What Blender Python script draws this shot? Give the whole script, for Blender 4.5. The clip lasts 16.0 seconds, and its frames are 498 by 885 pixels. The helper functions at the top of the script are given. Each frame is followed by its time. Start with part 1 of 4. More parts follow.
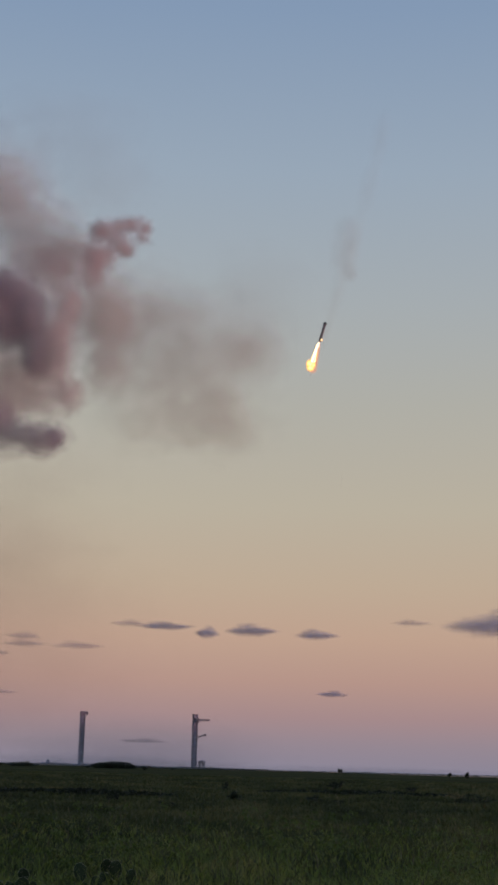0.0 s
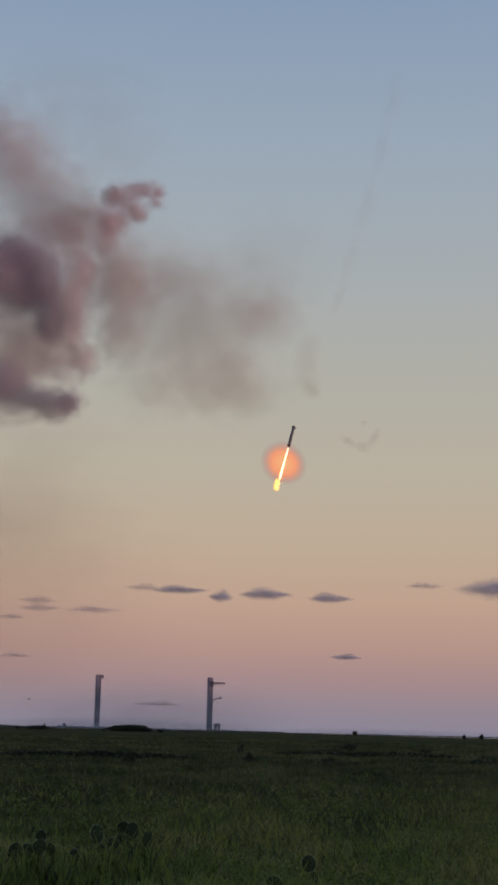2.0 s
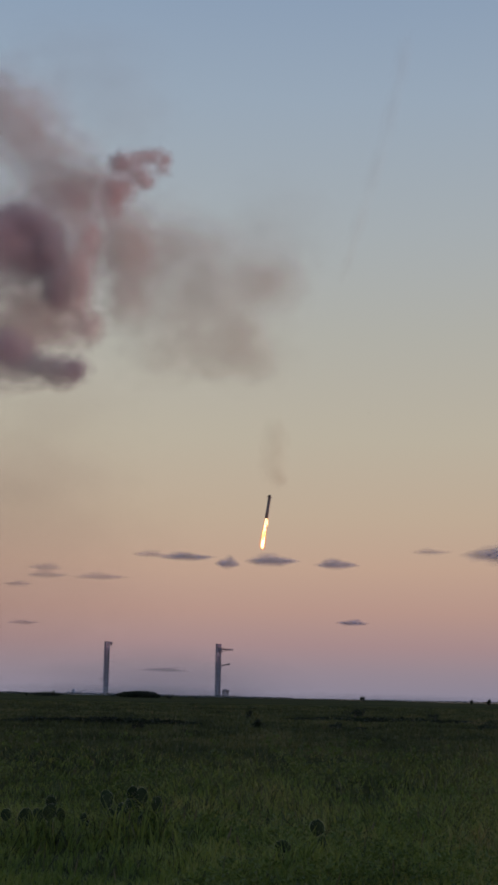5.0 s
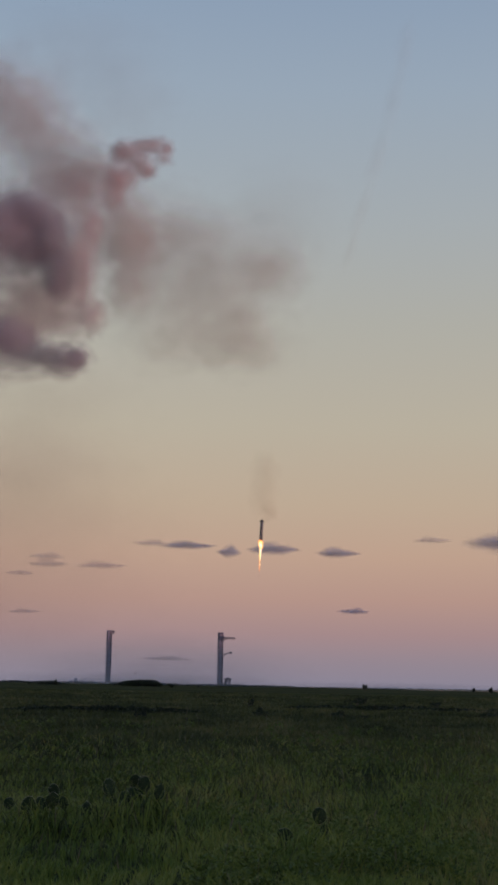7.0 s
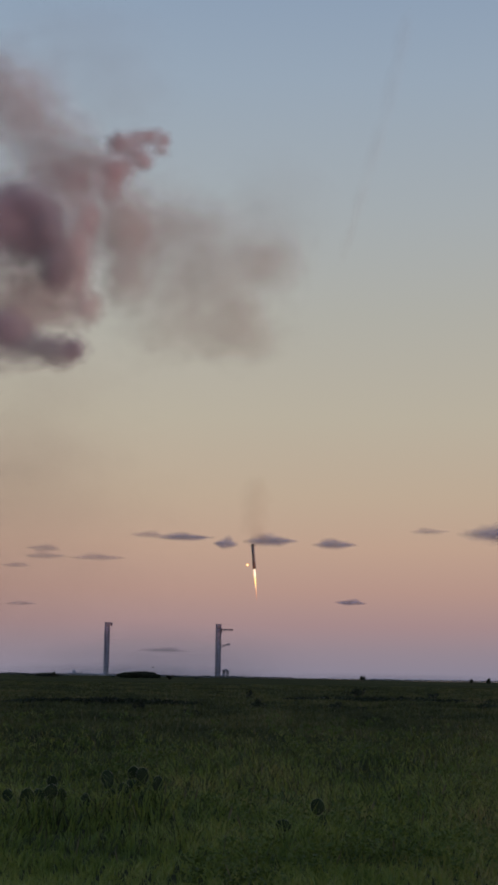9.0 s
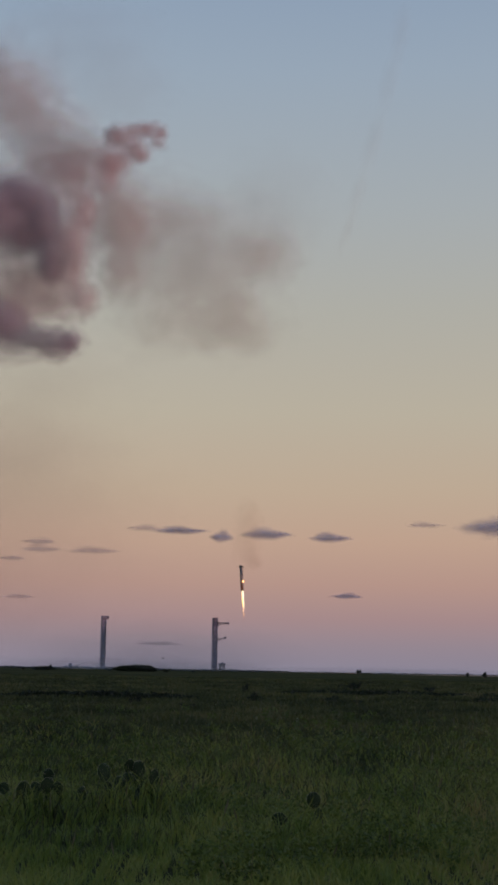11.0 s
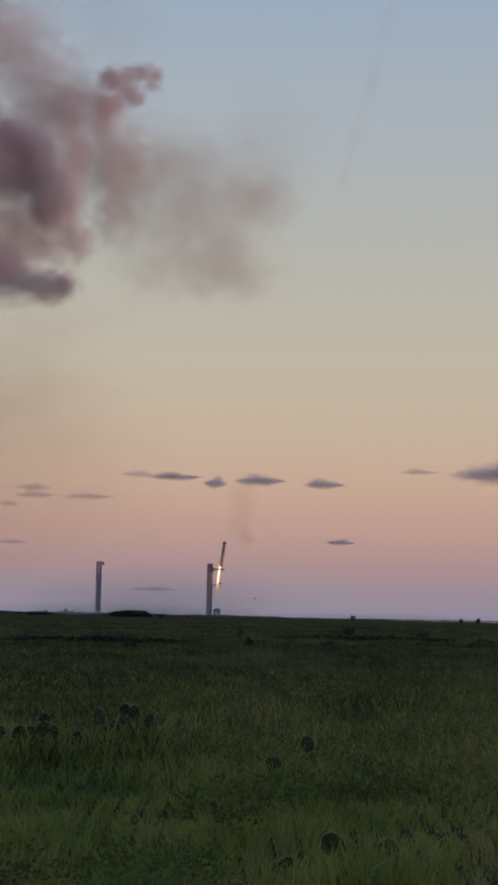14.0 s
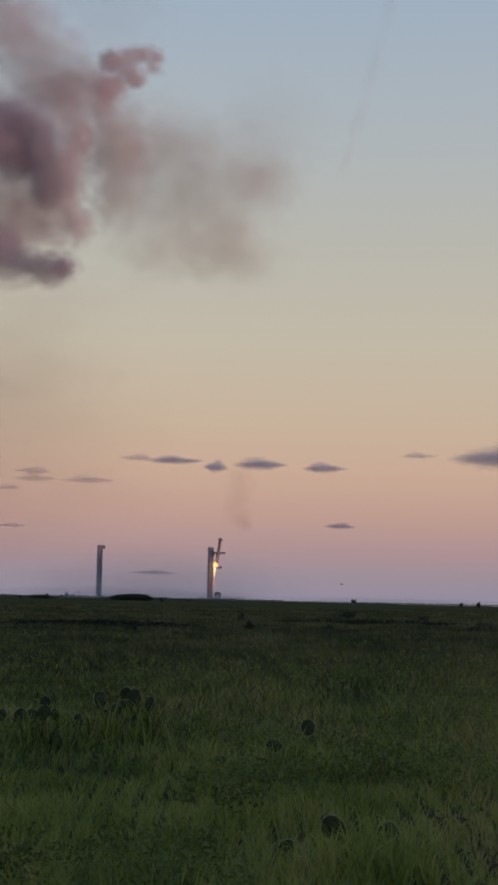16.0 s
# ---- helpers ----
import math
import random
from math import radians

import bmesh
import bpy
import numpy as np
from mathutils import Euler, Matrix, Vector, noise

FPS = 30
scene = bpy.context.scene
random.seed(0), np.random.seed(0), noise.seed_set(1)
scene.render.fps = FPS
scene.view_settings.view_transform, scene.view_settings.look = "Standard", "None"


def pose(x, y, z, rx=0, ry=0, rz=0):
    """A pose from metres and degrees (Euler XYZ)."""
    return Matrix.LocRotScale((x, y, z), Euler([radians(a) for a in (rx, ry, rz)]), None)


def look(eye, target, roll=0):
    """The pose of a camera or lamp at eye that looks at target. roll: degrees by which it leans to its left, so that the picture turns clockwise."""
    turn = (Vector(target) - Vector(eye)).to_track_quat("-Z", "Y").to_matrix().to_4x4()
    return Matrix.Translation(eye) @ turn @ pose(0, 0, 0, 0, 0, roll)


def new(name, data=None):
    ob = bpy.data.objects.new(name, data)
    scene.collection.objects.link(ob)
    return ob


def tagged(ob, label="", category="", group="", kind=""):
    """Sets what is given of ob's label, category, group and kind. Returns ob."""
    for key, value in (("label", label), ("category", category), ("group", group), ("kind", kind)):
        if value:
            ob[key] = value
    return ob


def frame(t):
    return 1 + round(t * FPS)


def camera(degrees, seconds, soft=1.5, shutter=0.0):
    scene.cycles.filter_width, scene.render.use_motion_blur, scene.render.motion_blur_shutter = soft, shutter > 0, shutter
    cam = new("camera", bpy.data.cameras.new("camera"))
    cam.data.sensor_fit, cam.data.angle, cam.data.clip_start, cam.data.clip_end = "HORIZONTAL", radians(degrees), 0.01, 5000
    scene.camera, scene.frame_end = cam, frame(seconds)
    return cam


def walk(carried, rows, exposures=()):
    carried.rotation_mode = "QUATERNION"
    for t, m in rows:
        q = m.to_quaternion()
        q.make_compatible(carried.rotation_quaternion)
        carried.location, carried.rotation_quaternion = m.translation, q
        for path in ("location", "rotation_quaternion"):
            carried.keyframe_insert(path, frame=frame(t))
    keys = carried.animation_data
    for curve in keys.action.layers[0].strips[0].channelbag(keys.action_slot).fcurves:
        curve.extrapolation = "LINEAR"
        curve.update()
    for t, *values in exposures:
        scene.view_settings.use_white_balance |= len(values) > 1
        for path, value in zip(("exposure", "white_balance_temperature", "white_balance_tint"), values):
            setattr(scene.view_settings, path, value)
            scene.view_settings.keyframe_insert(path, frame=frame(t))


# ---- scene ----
cam = camera(19.255, 16.0, soft=3.0)
EYE = (0.0, 0.0, 1.7)
# seconds, turn to the right, tilt upwards, roll: a hand-held camera that only turns
TURNS = [
    (0, 0.827, 12.551, 1.494), (0.5, 0.779, 12.255, 1.404), (1, 0.691, 11.919, 1.312), (1.5, 0.524, 11.555, 1.292),
    (2, 0.317, 11.138, 1.322), (2.5, 0.242, 10.894, 1.205), (3, 0.222, 10.701, 1.200), (3.5, 0.214, 10.477, 1.177),
    (4, 0.151, 10.244, 1.186), (6.5, -0.016, 9.468, 1.084), (7, 0.000, 9.404, 1.050), (7.5, 0.043, 9.315, 0.974),
    (8, 0.034, 9.195, 1.000), (8.5, 0.092, 9.152, 0.956), (9, 0.104, 9.084, 0.920), (11.5, 0.306, 8.625, 0.952),
    (12, 0.376, 8.063, 0.950), (12.5, 0.403, 7.563, 1.045), (13, 0.425, 7.149, 1.104), (13.5, 0.460, 6.914, 1.101),
    (14, 0.462, 6.759, 1.117), (14.5, 0.443, 6.628, 1.075), (15, 0.441, 6.513, 1.030), (15.5, 0.443, 6.331, 1.105),
    (16, 0.444, 6.128, 1.150)]


def aim(pan, tilt):
    a, e = radians(pan), radians(tilt)
    return (EYE[0] + math.sin(a) * math.cos(e), EYE[1] + math.cos(a) * math.cos(e), EYE[2] + math.sin(e))


walk(cam, [(t, look(EYE, aim(p, e), r)) for t, p, e, r in TURNS],
     exposures=[(0, 0.0), (4, 0.0), (9, -0.02), (12, 0.0), (14, 0.12), (16, 0.16)])

# ---- sky and sun: just after sunset, the sun low behind the camera ----
SUN_AZ, SUN_EL = 108.0, -1.4
world = bpy.data.worlds.new("dusk_sky")
scene.world = world
world.use_nodes = True


def srgb(r, g, b):
    return tuple(((c / 255 + 0.055) / 1.055) ** 2.4 if c > 10 else c / 255 / 12.92 for c in (r, g, b)) + (1.0,)


def build_sky():
    nt = world.node_tree
    nt.nodes.clear()
    n, l = nt.nodes.new, nt.links.new
    co = n("ShaderNodeTexCoord")
    sep = n("ShaderNodeSeparateXYZ")
    l(co.outputs["Generated"], sep.inputs[0])
    rng = n("ShaderNodeMapRange")
    rng.inputs["From Min"].default_value, rng.inputs["From Max"].default_value = 0.0, 1.0
    l(sep.outputs["Z"], rng.inputs["Value"])
    ramp = n("ShaderNodeValToRGB")
    steps = [(0, 138, 133, 150), (1.0, 149, 135, 145), (2.0, 165, 138, 139), (3.3, 181, 148, 137), (5, 191, 161, 142),
             (7, 190, 170, 149), (10, 185, 176, 159), (14, 175, 174, 166), (18, 165, 172, 176), (23, 152, 167, 183),
             (29, 132, 153, 180), (45, 105, 130, 168), (90, 80, 105, 145)]
    while len(ramp.color_ramp.elements) < len(steps):
        ramp.color_ramp.elements.new(0.5)
    for el, (deg, r, g, b) in zip(ramp.color_ramp.elements, steps):
        el.position, el.color = math.sin(radians(deg)), srgb(r, g, b)
    l(rng.outputs[0], ramp.inputs[0])
    sky = n("ShaderNodeTexSky")
    sky.sky_type, sky.sun_disc = "NISHITA", False
    sky.sun_elevation, sky.sun_rotation = radians(SUN_EL), radians(SUN_AZ)
    west = n("ShaderNodeMapRange")      # the sunset half of the sky
    west.interpolation_type = "SMOOTHSTEP"
    west.inputs["From Min"].default_value, west.inputs["From Max"].default_value = 0.2, -0.9
    l(sep.outputs["Y"], west.inputs["Value"])
    scale = n("ShaderNodeVectorMath")
    scale.operation = "SCALE"
    scale.inputs["Scale"].default_value = 0.15
    l(sky.outputs[0], scale.inputs[0])
    mix = n("ShaderNodeMix")
    mix.data_type = "RGBA"
    l(west.outputs[0], mix.inputs["Factor"])
    l(ramp.outputs[0], mix.inputs["A"])
    add = n("ShaderNodeVectorMath")
    l(scale.outputs[0], add.inputs[0])
    l(ramp.outputs[0], add.inputs[1])
    l(add.outputs[0], mix.inputs["B"])
    bg = n("ShaderNodeBackground")
    l(mix.outputs["Result"], bg.inputs["Color"])
    out = n("ShaderNodeOutputWorld")
    l(bg.outputs[0], out.inputs["Surface"])


build_sky()
sun_data = bpy.data.lights.new("sun", "SUN")
sun_data.energy, sun_data.angle, sun_data.color = 2.4, radians(0.6), (1.0, 0.52, 0.46)
sun = new("sun", sun_data)
sun.matrix_world = look((math.sin(radians(SUN_AZ)) * 100, math.cos(radians(SUN_AZ)) * 100, math.tan(radians(SUN_EL)) * 100), (0, 0, 0))
scene.cycles.transparent_max_bounces = 160


# ---- materials ----
def material(name):
    m = bpy.data.materials.new(name)
    m.use_nodes = True
    m.node_tree.nodes.clear()
    out = m.node_tree.nodes.new("ShaderNodeOutputMaterial")
    return m, m.node_tree.nodes.new, m.node_tree.links.new, out


def val(n, op, a, b, l, clamp=False):
    x = n("ShaderNodeMath")
    x.operation, x.use_clamp = op, clamp
    for i, v in enumerate((a, b)):
        if isinstance(v, (int, float)):
            x.inputs[i].default_value = v
        elif v is not None:
            l(v, x.inputs[i])
    return x.outputs[0]


def ramp_of(n, steps):
    r = n("ShaderNodeValToRGB")
    while len(r.color_ramp.elements) < len(steps):
        r.color_ramp.elements.new(0.5)
    for el, (p, c) in zip(r.color_ramp.elements, steps):
        el.position, el.color = p, (*c, 1.0)
    return r


def noise_of(n, l, co, scale, detail=4.0, rough=0.55):
    x = n("ShaderNodeTexNoise")
    x.inputs["Scale"].default_value, x.inputs["Detail"].default_value, x.inputs["Roughness"].default_value = scale, detail, rough
    if co is not None:
        l(co, x.inputs["Vector"])
    return x


def solid(name, a, b, rough=0.7, metal=0.0, scale=0.6, fine=9.0, bump=0.2, gloss=0.5):
    """Two-tone weathered surface with stains and a fine relief; scale in features a metre."""
    m, n, l, out = material(name)
    geo = n("ShaderNodeNewGeometry")
    big, small = noise_of(n, l, geo.outputs["Position"], scale), noise_of(n, l, geo.outputs["Position"], fine, 6.0)
    mixv = val(n, "ADD", val(n, "MULTIPLY", big.outputs[0], 0.65, l), val(n, "MULTIPLY", small.outputs[0], 0.35, l), l)
    rp = ramp_of(n, [(0.35, a), (0.65, b)])
    l(mixv, rp.inputs[0])
    bs = n("ShaderNodeBsdfPrincipled")
    bs.inputs["Metallic"].default_value, bs.inputs["Specular IOR Level"].default_value = metal, gloss
    l(rp.outputs[0], bs.inputs["Base Color"])
    l(val(n, "ADD", val(n, "MULTIPLY", small.outputs[0], 0.25, l), rough - 0.12, l), bs.inputs["Roughness"])
    bp = n("ShaderNodeBump")
    bp.inputs["Strength"].default_value, bp.inputs["Distance"].default_value = bump, 0.5 / fine
    l(small.outputs[0], bp.inputs["Height"])
    l(bp.outputs[0], bs.inputs["Normal"])
    l(bs.outputs[0], out.inputs["Surface"])
    return m


def leafy(name, steps, patch=0.15, glow_through=0.25):
    """Leaves and blades: every island has its own green; broad patches of drier growth."""
    m, n, l, out = material(name)
    geo = n("ShaderNodeNewGeometry")
    wide = n("ShaderNodeVectorMath")
    wide.operation = "MULTIPLY"
    wide.inputs[1].default_value = (1.0, 0.4, 1.0)
    l(geo.outputs["Position"], wide.inputs[0])
    nz = noise_of(n, l, wide.outputs[0], patch, 3.0)
    broad = noise_of(n, l, wide.outputs[0], patch * 0.22, 2.0)
    v = val(n, "ADD", val(n, "MULTIPLY", geo.outputs["Random Per Island"], 0.24, l), val(n, "MULTIPLY", nz.outputs[0], 1.15, l), l)
    v = val(n, "SUBTRACT", val(n, "ADD", v, val(n, "MULTIPLY", broad.outputs[0], 0.9, l), l), 0.65, l)
    rp = ramp_of(n, steps)
    l(v, rp.inputs[0])
    df, tr, mx = n("ShaderNodeBsdfPrincipled"), n("ShaderNodeBsdfTranslucent"), n("ShaderNodeMixShader")
    df.inputs["Roughness"].default_value = 0.55
    df.inputs["Specular IOR Level"].default_value = 0.3
    l(rp.outputs[0], df.inputs["Base Color"])
    l(rp.outputs[0], tr.inputs["Color"])
    mx.inputs[0].default_value = glow_through
    l(df.outputs[0], mx.inputs[1])
    l(tr.outputs[0], mx.inputs[2])
    l(mx.outputs[0], out.inputs["Surface"])
    return m


def vapour(name, a, b, most, edge=(1.0, 0.35), warp=0.35, scale=1.6, hole=0.35, bump=0.6):
    """Smoke or cloud: thin towards its rim, uneven inside, lit like a soft matt body."""
    m, n, l, out = material(name)
    co, info = n("ShaderNodeTexCoord"), n("ShaderNodeObjectInfo")
    off = n("ShaderNodeVectorMath")
    l(co.outputs["Object"], off.inputs[0])
    sh = n("ShaderNodeCombineXYZ")
    for i in range(3):
        l(val(n, "MULTIPLY", info.outputs["Random"], 37.0 + 11 * i, l), sh.inputs[i])
    l(sh.outputs[0], off.inputs[1])
    nz = noise_of(n, l, off.outputs[0], scale, 4.0, 0.55)
    fine = noise_of(n, l, off.outputs[0], scale * 2.7, 5.0, 0.6)
    flat = n("ShaderNodeVectorMath")
    flat.operation = "MULTIPLY"
    flat.inputs[1].default_value = (1, 0, 1)
    l(co.outputs["Object"], flat.inputs[0])
    ln = n("ShaderNodeVectorMath")
    ln.operation = "LENGTH"
    l(flat.outputs[0], ln.inputs[0])
    wob = val(n, "ADD", val(n, "MULTIPLY", nz.outputs[0], 2 * warp, l), val(n, "MULTIPLY", fine.outputs[0], warp * 1.1, l), l)
    d = val(n, "ADD", ln.outputs["Value"], val(n, "SUBTRACT", wob, 1.55 * warp - 0.12, l), l)
    mr = n("ShaderNodeMapRange")
    mr.interpolation_type = "SMOOTHSTEP"
    mr.inputs["From Min"].default_value, mr.inputs["From Max"].default_value = edge
    l(d, mr.inputs["Value"])
    rim = n("ShaderNodeMapRange")
    rim.interpolation_type = "SMOOTHSTEP"
    rim.inputs["From Min"].default_value, rim.inputs["From Max"].default_value = 1.0, 0.8
    l(ln.outputs["Value"], rim.inputs["Value"])
    inner = val(n, "SUBTRACT", 1.0 + hole * 0.5, val(n, "MULTIPLY", fine.outputs[0], hole, l), l, True)
    al = val(n, "MULTIPLY", val(n, "MULTIPLY", mr.outputs[0], rim.outputs[0], l), val(n, "MULTIPLY", inner, most, l), l, True)
    rp = ramp_of(n, [(0.35, a), (0.65, b)])
    l(nz.outputs[0], rp.inputs[0])
    df, tp, mx = n("ShaderNodeBsdfDiffuse"), n("ShaderNodeBsdfTransparent"), n("ShaderNodeMixShader")
    bp = n("ShaderNodeBump")
    bp.inputs["Strength"].default_value, bp.inputs["Distance"].default_value = bump, 25.0
    l(fine.outputs[0], bp.inputs["Height"])
    l(bp.outputs[0], df.inputs["Normal"])
    l(rp.outputs[0], df.inputs["Color"])
    l(al, mx.inputs[0])
    l(tp.outputs[0], mx.inputs[1])
    l(df.outputs[0], mx.inputs[2])
    l(mx.outputs[0], out.inputs["Surface"])
    return m


def fire(name, steps, power, most, edge=(1.0, 0.2), along=False, warp=0.25, scale=2.0, cone=False):
    """Burning gas: glows by itself, thins out to its rim; along: the colour changes down the jet."""
    m, n, l, out = material(name)
    co = n("ShaderNodeTexCoord")
    nz = noise_of(n, l, co.outputs["Object"], scale, 5.0, 0.6)
    sep = n("ShaderNodeSeparateXYZ")
    l(co.outputs["Object"], sep.inputs[0])
    flat = n("ShaderNodeVectorMath")
    flat.operation = "MULTIPLY"
    flat.inputs[1].default_value = (1, 0, 1)
    l(co.outputs["Object"], flat.inputs[0])
    ln = n("ShaderNodeVectorMath")
    ln.operation = "LENGTH"
    l(flat.outputs[0], ln.inputs[0])
    dist = val(n, "ABSOLUTE", sep.outputs["Z"], None, l) if along else ln.outputs["Value"]
    if cone:        # a jet that spreads from the nozzle downwards
        wide = val(n, "ADD", val(n, "MULTIPLY", val(n, "SUBTRACT", 1.0, sep.outputs["Z"], l), 0.36, l), 0.22, l)
        across = val(n, "POWER", val(n, "ABSOLUTE", val(n, "DIVIDE", sep.outputs["X"], wide, l), None, l), 2.0, l)
        down = val(n, "POWER", val(n, "ABSOLUTE", sep.outputs["Z"], None, l), 8.0, l)
        dist = val(n, "POWER", val(n, "ADD", across, down, l), 0.5, l)
    d = val(n, "ADD", dist, val(n, "MULTIPLY", val(n, "SUBTRACT", nz.outputs[0], 0.5, l), 2 * warp, l), l)
    mr = n("ShaderNodeMapRange")
    mr.interpolation_type = "SMOOTHSTEP"
    mr.inputs["From Min"].default_value, mr.inputs["From Max"].default_value = edge
    l(d, mr.inputs["Value"])
    rim = n("ShaderNodeMapRange")
    rim.inputs["From Min"].default_value, rim.inputs["From Max"].default_value = 1.0, 0.85
    l(dist, rim.inputs["Value"])
    al = val(n, "MULTIPLY", val(n, "MULTIPLY", mr.outputs[0], rim.outputs[0], l), most, l, True)
    rp = ramp_of(n, steps)
    if along:
        l(val(n, "ADD", val(n, "MULTIPLY", sep.outputs["Z"], -0.5, l), val(n, "MULTIPLY", nz.outputs[0], 0.3, l), l), rp.inputs[0])
        rp.inputs[0].links[0].from_node.use_clamp = False
    else:
        l(d, rp.inputs[0])
    em, tp, mx = n("ShaderNodeEmission"), n("ShaderNodeBsdfTransparent"), n("ShaderNodeMixShader")
    em.inputs["Strength"].default_value = power
    l(rp.outputs[0], em.inputs["Color"])
    l(al, mx.inputs[0])
    l(tp.outputs[0], mx.inputs[1])
    l(em.outputs[0], mx.inputs[2])
    l(mx.outputs[0], out.inputs["Surface"])
    return m


def ground_material():
    m, n, l, out = material("grassland")
    geo = n("ShaderNodeNewGeometry")
    sq = n("ShaderNodeVectorMath")
    sq.operation = "MULTIPLY"
    sq.inputs[1].default_value = (0.25, 1.0, 1.0)
    l(geo.outputs["Position"], sq.inputs[0])
    a, b, c = (noise_of(n, l, sq.outputs[0], s, 5.0) for s in (0.012, 0.09, 1.3))
    v = val(n, "ADD", val(n, "MULTIPLY", a.outputs[0], 0.45, l), val(n, "MULTIPLY", b.outputs[0], 0.35, l), l)
    v = val(n, "ADD", v, val(n, "MULTIPLY", c.outputs[0], 0.2, l), l)
    rp = ramp_of(n, [(0.36, (0.030, 0.034, 0.018)), (0.5, (0.060, 0.063, 0.032)), (0.64, (0.095, 0.092, 0.050))])
    l(v, rp.inputs[0])
    bs = n("ShaderNodeBsdfDiffuse")
    bs.inputs["Roughness"].default_value = 1.0
    l(rp.outputs[0], bs.inputs["Color"])
    bp = n("ShaderNodeBump")
    bp.inputs["Strength"].default_value, bp.inputs["Distance"].default_value = 0.7, 0.3
    l(c.outputs[0], bp.inputs["Height"])
    l(bp.outputs[0], bs.inputs["Normal"])
    l(bs.outputs[0], out.inputs["Surface"])
    return m


GROUND = ground_material()
# near blades greener and brighter than far ones; the brightness partly imitates changing exposure
GRASS = leafy("near_grass_blades", [(0.06, (0.026, 0.038, 0.009)), (0.30, (0.110, 0.162, 0.032)), (0.56, (0.235, 0.270, 0.060)), (0.88, (0.33, 0.24, 0.11))], 0.8, 0.35)
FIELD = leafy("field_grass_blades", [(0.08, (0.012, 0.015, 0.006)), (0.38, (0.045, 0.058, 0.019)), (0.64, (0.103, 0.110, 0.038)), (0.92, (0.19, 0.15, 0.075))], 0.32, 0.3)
FORB = leafy("broad_leaves", [(0.15, (0.032, 0.046, 0.010)), (0.5, (0.100, 0.142, 0.030)), (0.9, (0.21, 0.215, 0.07))], 0.5, 0.3)
WEED = leafy("dry_stems", [(0.2, (0.09, 0.085, 0.045)), (0.9, (0.20, 0.18, 0.11))], 0.4)
SHRUB = leafy("shrub_leaves", [(0.2, (0.008, 0.013, 0.006)), (0.6, (0.018, 0.028, 0.011)), (0.95, (0.032, 0.044, 0.018))], 0.5, 0.1)
FAR_GREEN = leafy("far_brush", [(0.2, (0.02, 0.026, 0.016)), (0.9, (0.05, 0.055, 0.035))], 0.02, 0.1)
TWIG = solid("twig_bark", (0.06, 0.045, 0.03), (0.13, 0.10, 0.07), 0.85, 0, 6, 60)
PAD = solid("cactus_skin", (0.018, 0.030, 0.016), (0.045, 0.062, 0.034), 0.95, 0, 8, 45, 0.3, 0.05)
SPINE = solid("cactus_spine", (0.36, 0.33, 0.24), (0.50, 0.46, 0.35), 0.6, 0, 9, 50)
# distance haze is put into these three colours: lifted and tinted blue-violet
STEEL = solid("hazed_steel", (0.13, 0.14, 0.24), (0.21, 0.22, 0.34), 0.6, 0.1, 0.08, 0.9)
DARK_STEEL = solid("hazed_dark_steel", (0.11, 0.105, 0.15), (0.18, 0.175, 0.23), 0.65, 0.1, 0.08, 0.9)
CLAD = solid("hazed_cladding", (0.25, 0.27, 0.42), (0.37, 0.39, 0.56), 0.6, 0.0, 0.05, 0.6)
HULL = solid("sooty_stainless", (0.09, 0.083, 0.085), (0.20, 0.185, 0.185), 0.5, 0.3, 0.12, 1.1, 0.15)
SOOT = solid("burnt_steel", (0.02, 0.019, 0.019), (0.06, 0.055, 0.052), 0.7, 0.3, 0.2, 1.5)
CONCRETE = solid("far_concrete", (0.30, 0.30, 0.31), (0.42, 0.41, 0.41), 0.85, 0, 0.05, 0.5)
SAND = solid("pale_sand_flat", (0.36, 0.33, 0.29), (0.46, 0.43, 0.38), 0.9, 0, 0.01, 0.1)
SMOKE = {
    # one smoke: shade and last sunlight are put into the dense, body, pink colours
    "dense": vapour("smoke_dense_shaded", (0.28, 0.25, 0.30), (0.39, 0.345, 0.39), 0.22, (1.0, 0.35), 0.62, 1.8, hole=0.15, bump=0.0),
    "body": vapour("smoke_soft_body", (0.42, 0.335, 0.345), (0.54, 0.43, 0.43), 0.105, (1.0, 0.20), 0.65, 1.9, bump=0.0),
    "pink": vapour("smoke_sunlit", (0.44, 0.33, 0.34), (0.60, 0.44, 0.43), 0.17, (1.0, 0.20), 0.65, 1.7, bump=0.0),
    "thin": vapour("smoke_thin", (0.46, 0.385, 0.35), (0.56, 0.475, 0.42), 0.125, (1.0, 0.15), 0.6, 1.7, bump=0.0),
    "haze": vapour("smoke_haze", (0.50, 0.44, 0.37), (0.60, 0.535, 0.455), 0.066, (1.0, 0.15), 0.6, 1.7, bump=0.0),
    "veil": vapour("smoke_veil", (0.40, 0.36, 0.32), (0.50, 0.46, 0.40), 0.07, (1.0, 0.05), bump=0.0),
}
TRAIL = vapour("exhaust_trail_smoke", (0.52, 0.45, 0.34), (0.62, 0.54, 0.42), 0.045, (1.0, 0.0), 0.15, 1.2, bump=0.0)
BROWN = vapour("brown_exhaust_haze", (0.46, 0.27, 0.15), (0.54, 0.34, 0.21), 0.08, (1.0, 0.0), 0.4, 1.6, bump=0.0)
WISP = vapour("dark_wisp_smoke", (0.22, 0.20, 0.20), (0.30, 0.27, 0.27), 0.11, (1.0, 0.1), 0.12, 1.2, bump=0.0)
# bluish veil colour that stands for aerial perspective, not a real fog
AERIAL_HAZE = vapour("aerial_haze", (0.31, 0.35, 0.46), (0.38, 0.42, 0.52), 0.22, (1.0, 0.1), 0.12, 1.5, bump=0.0)
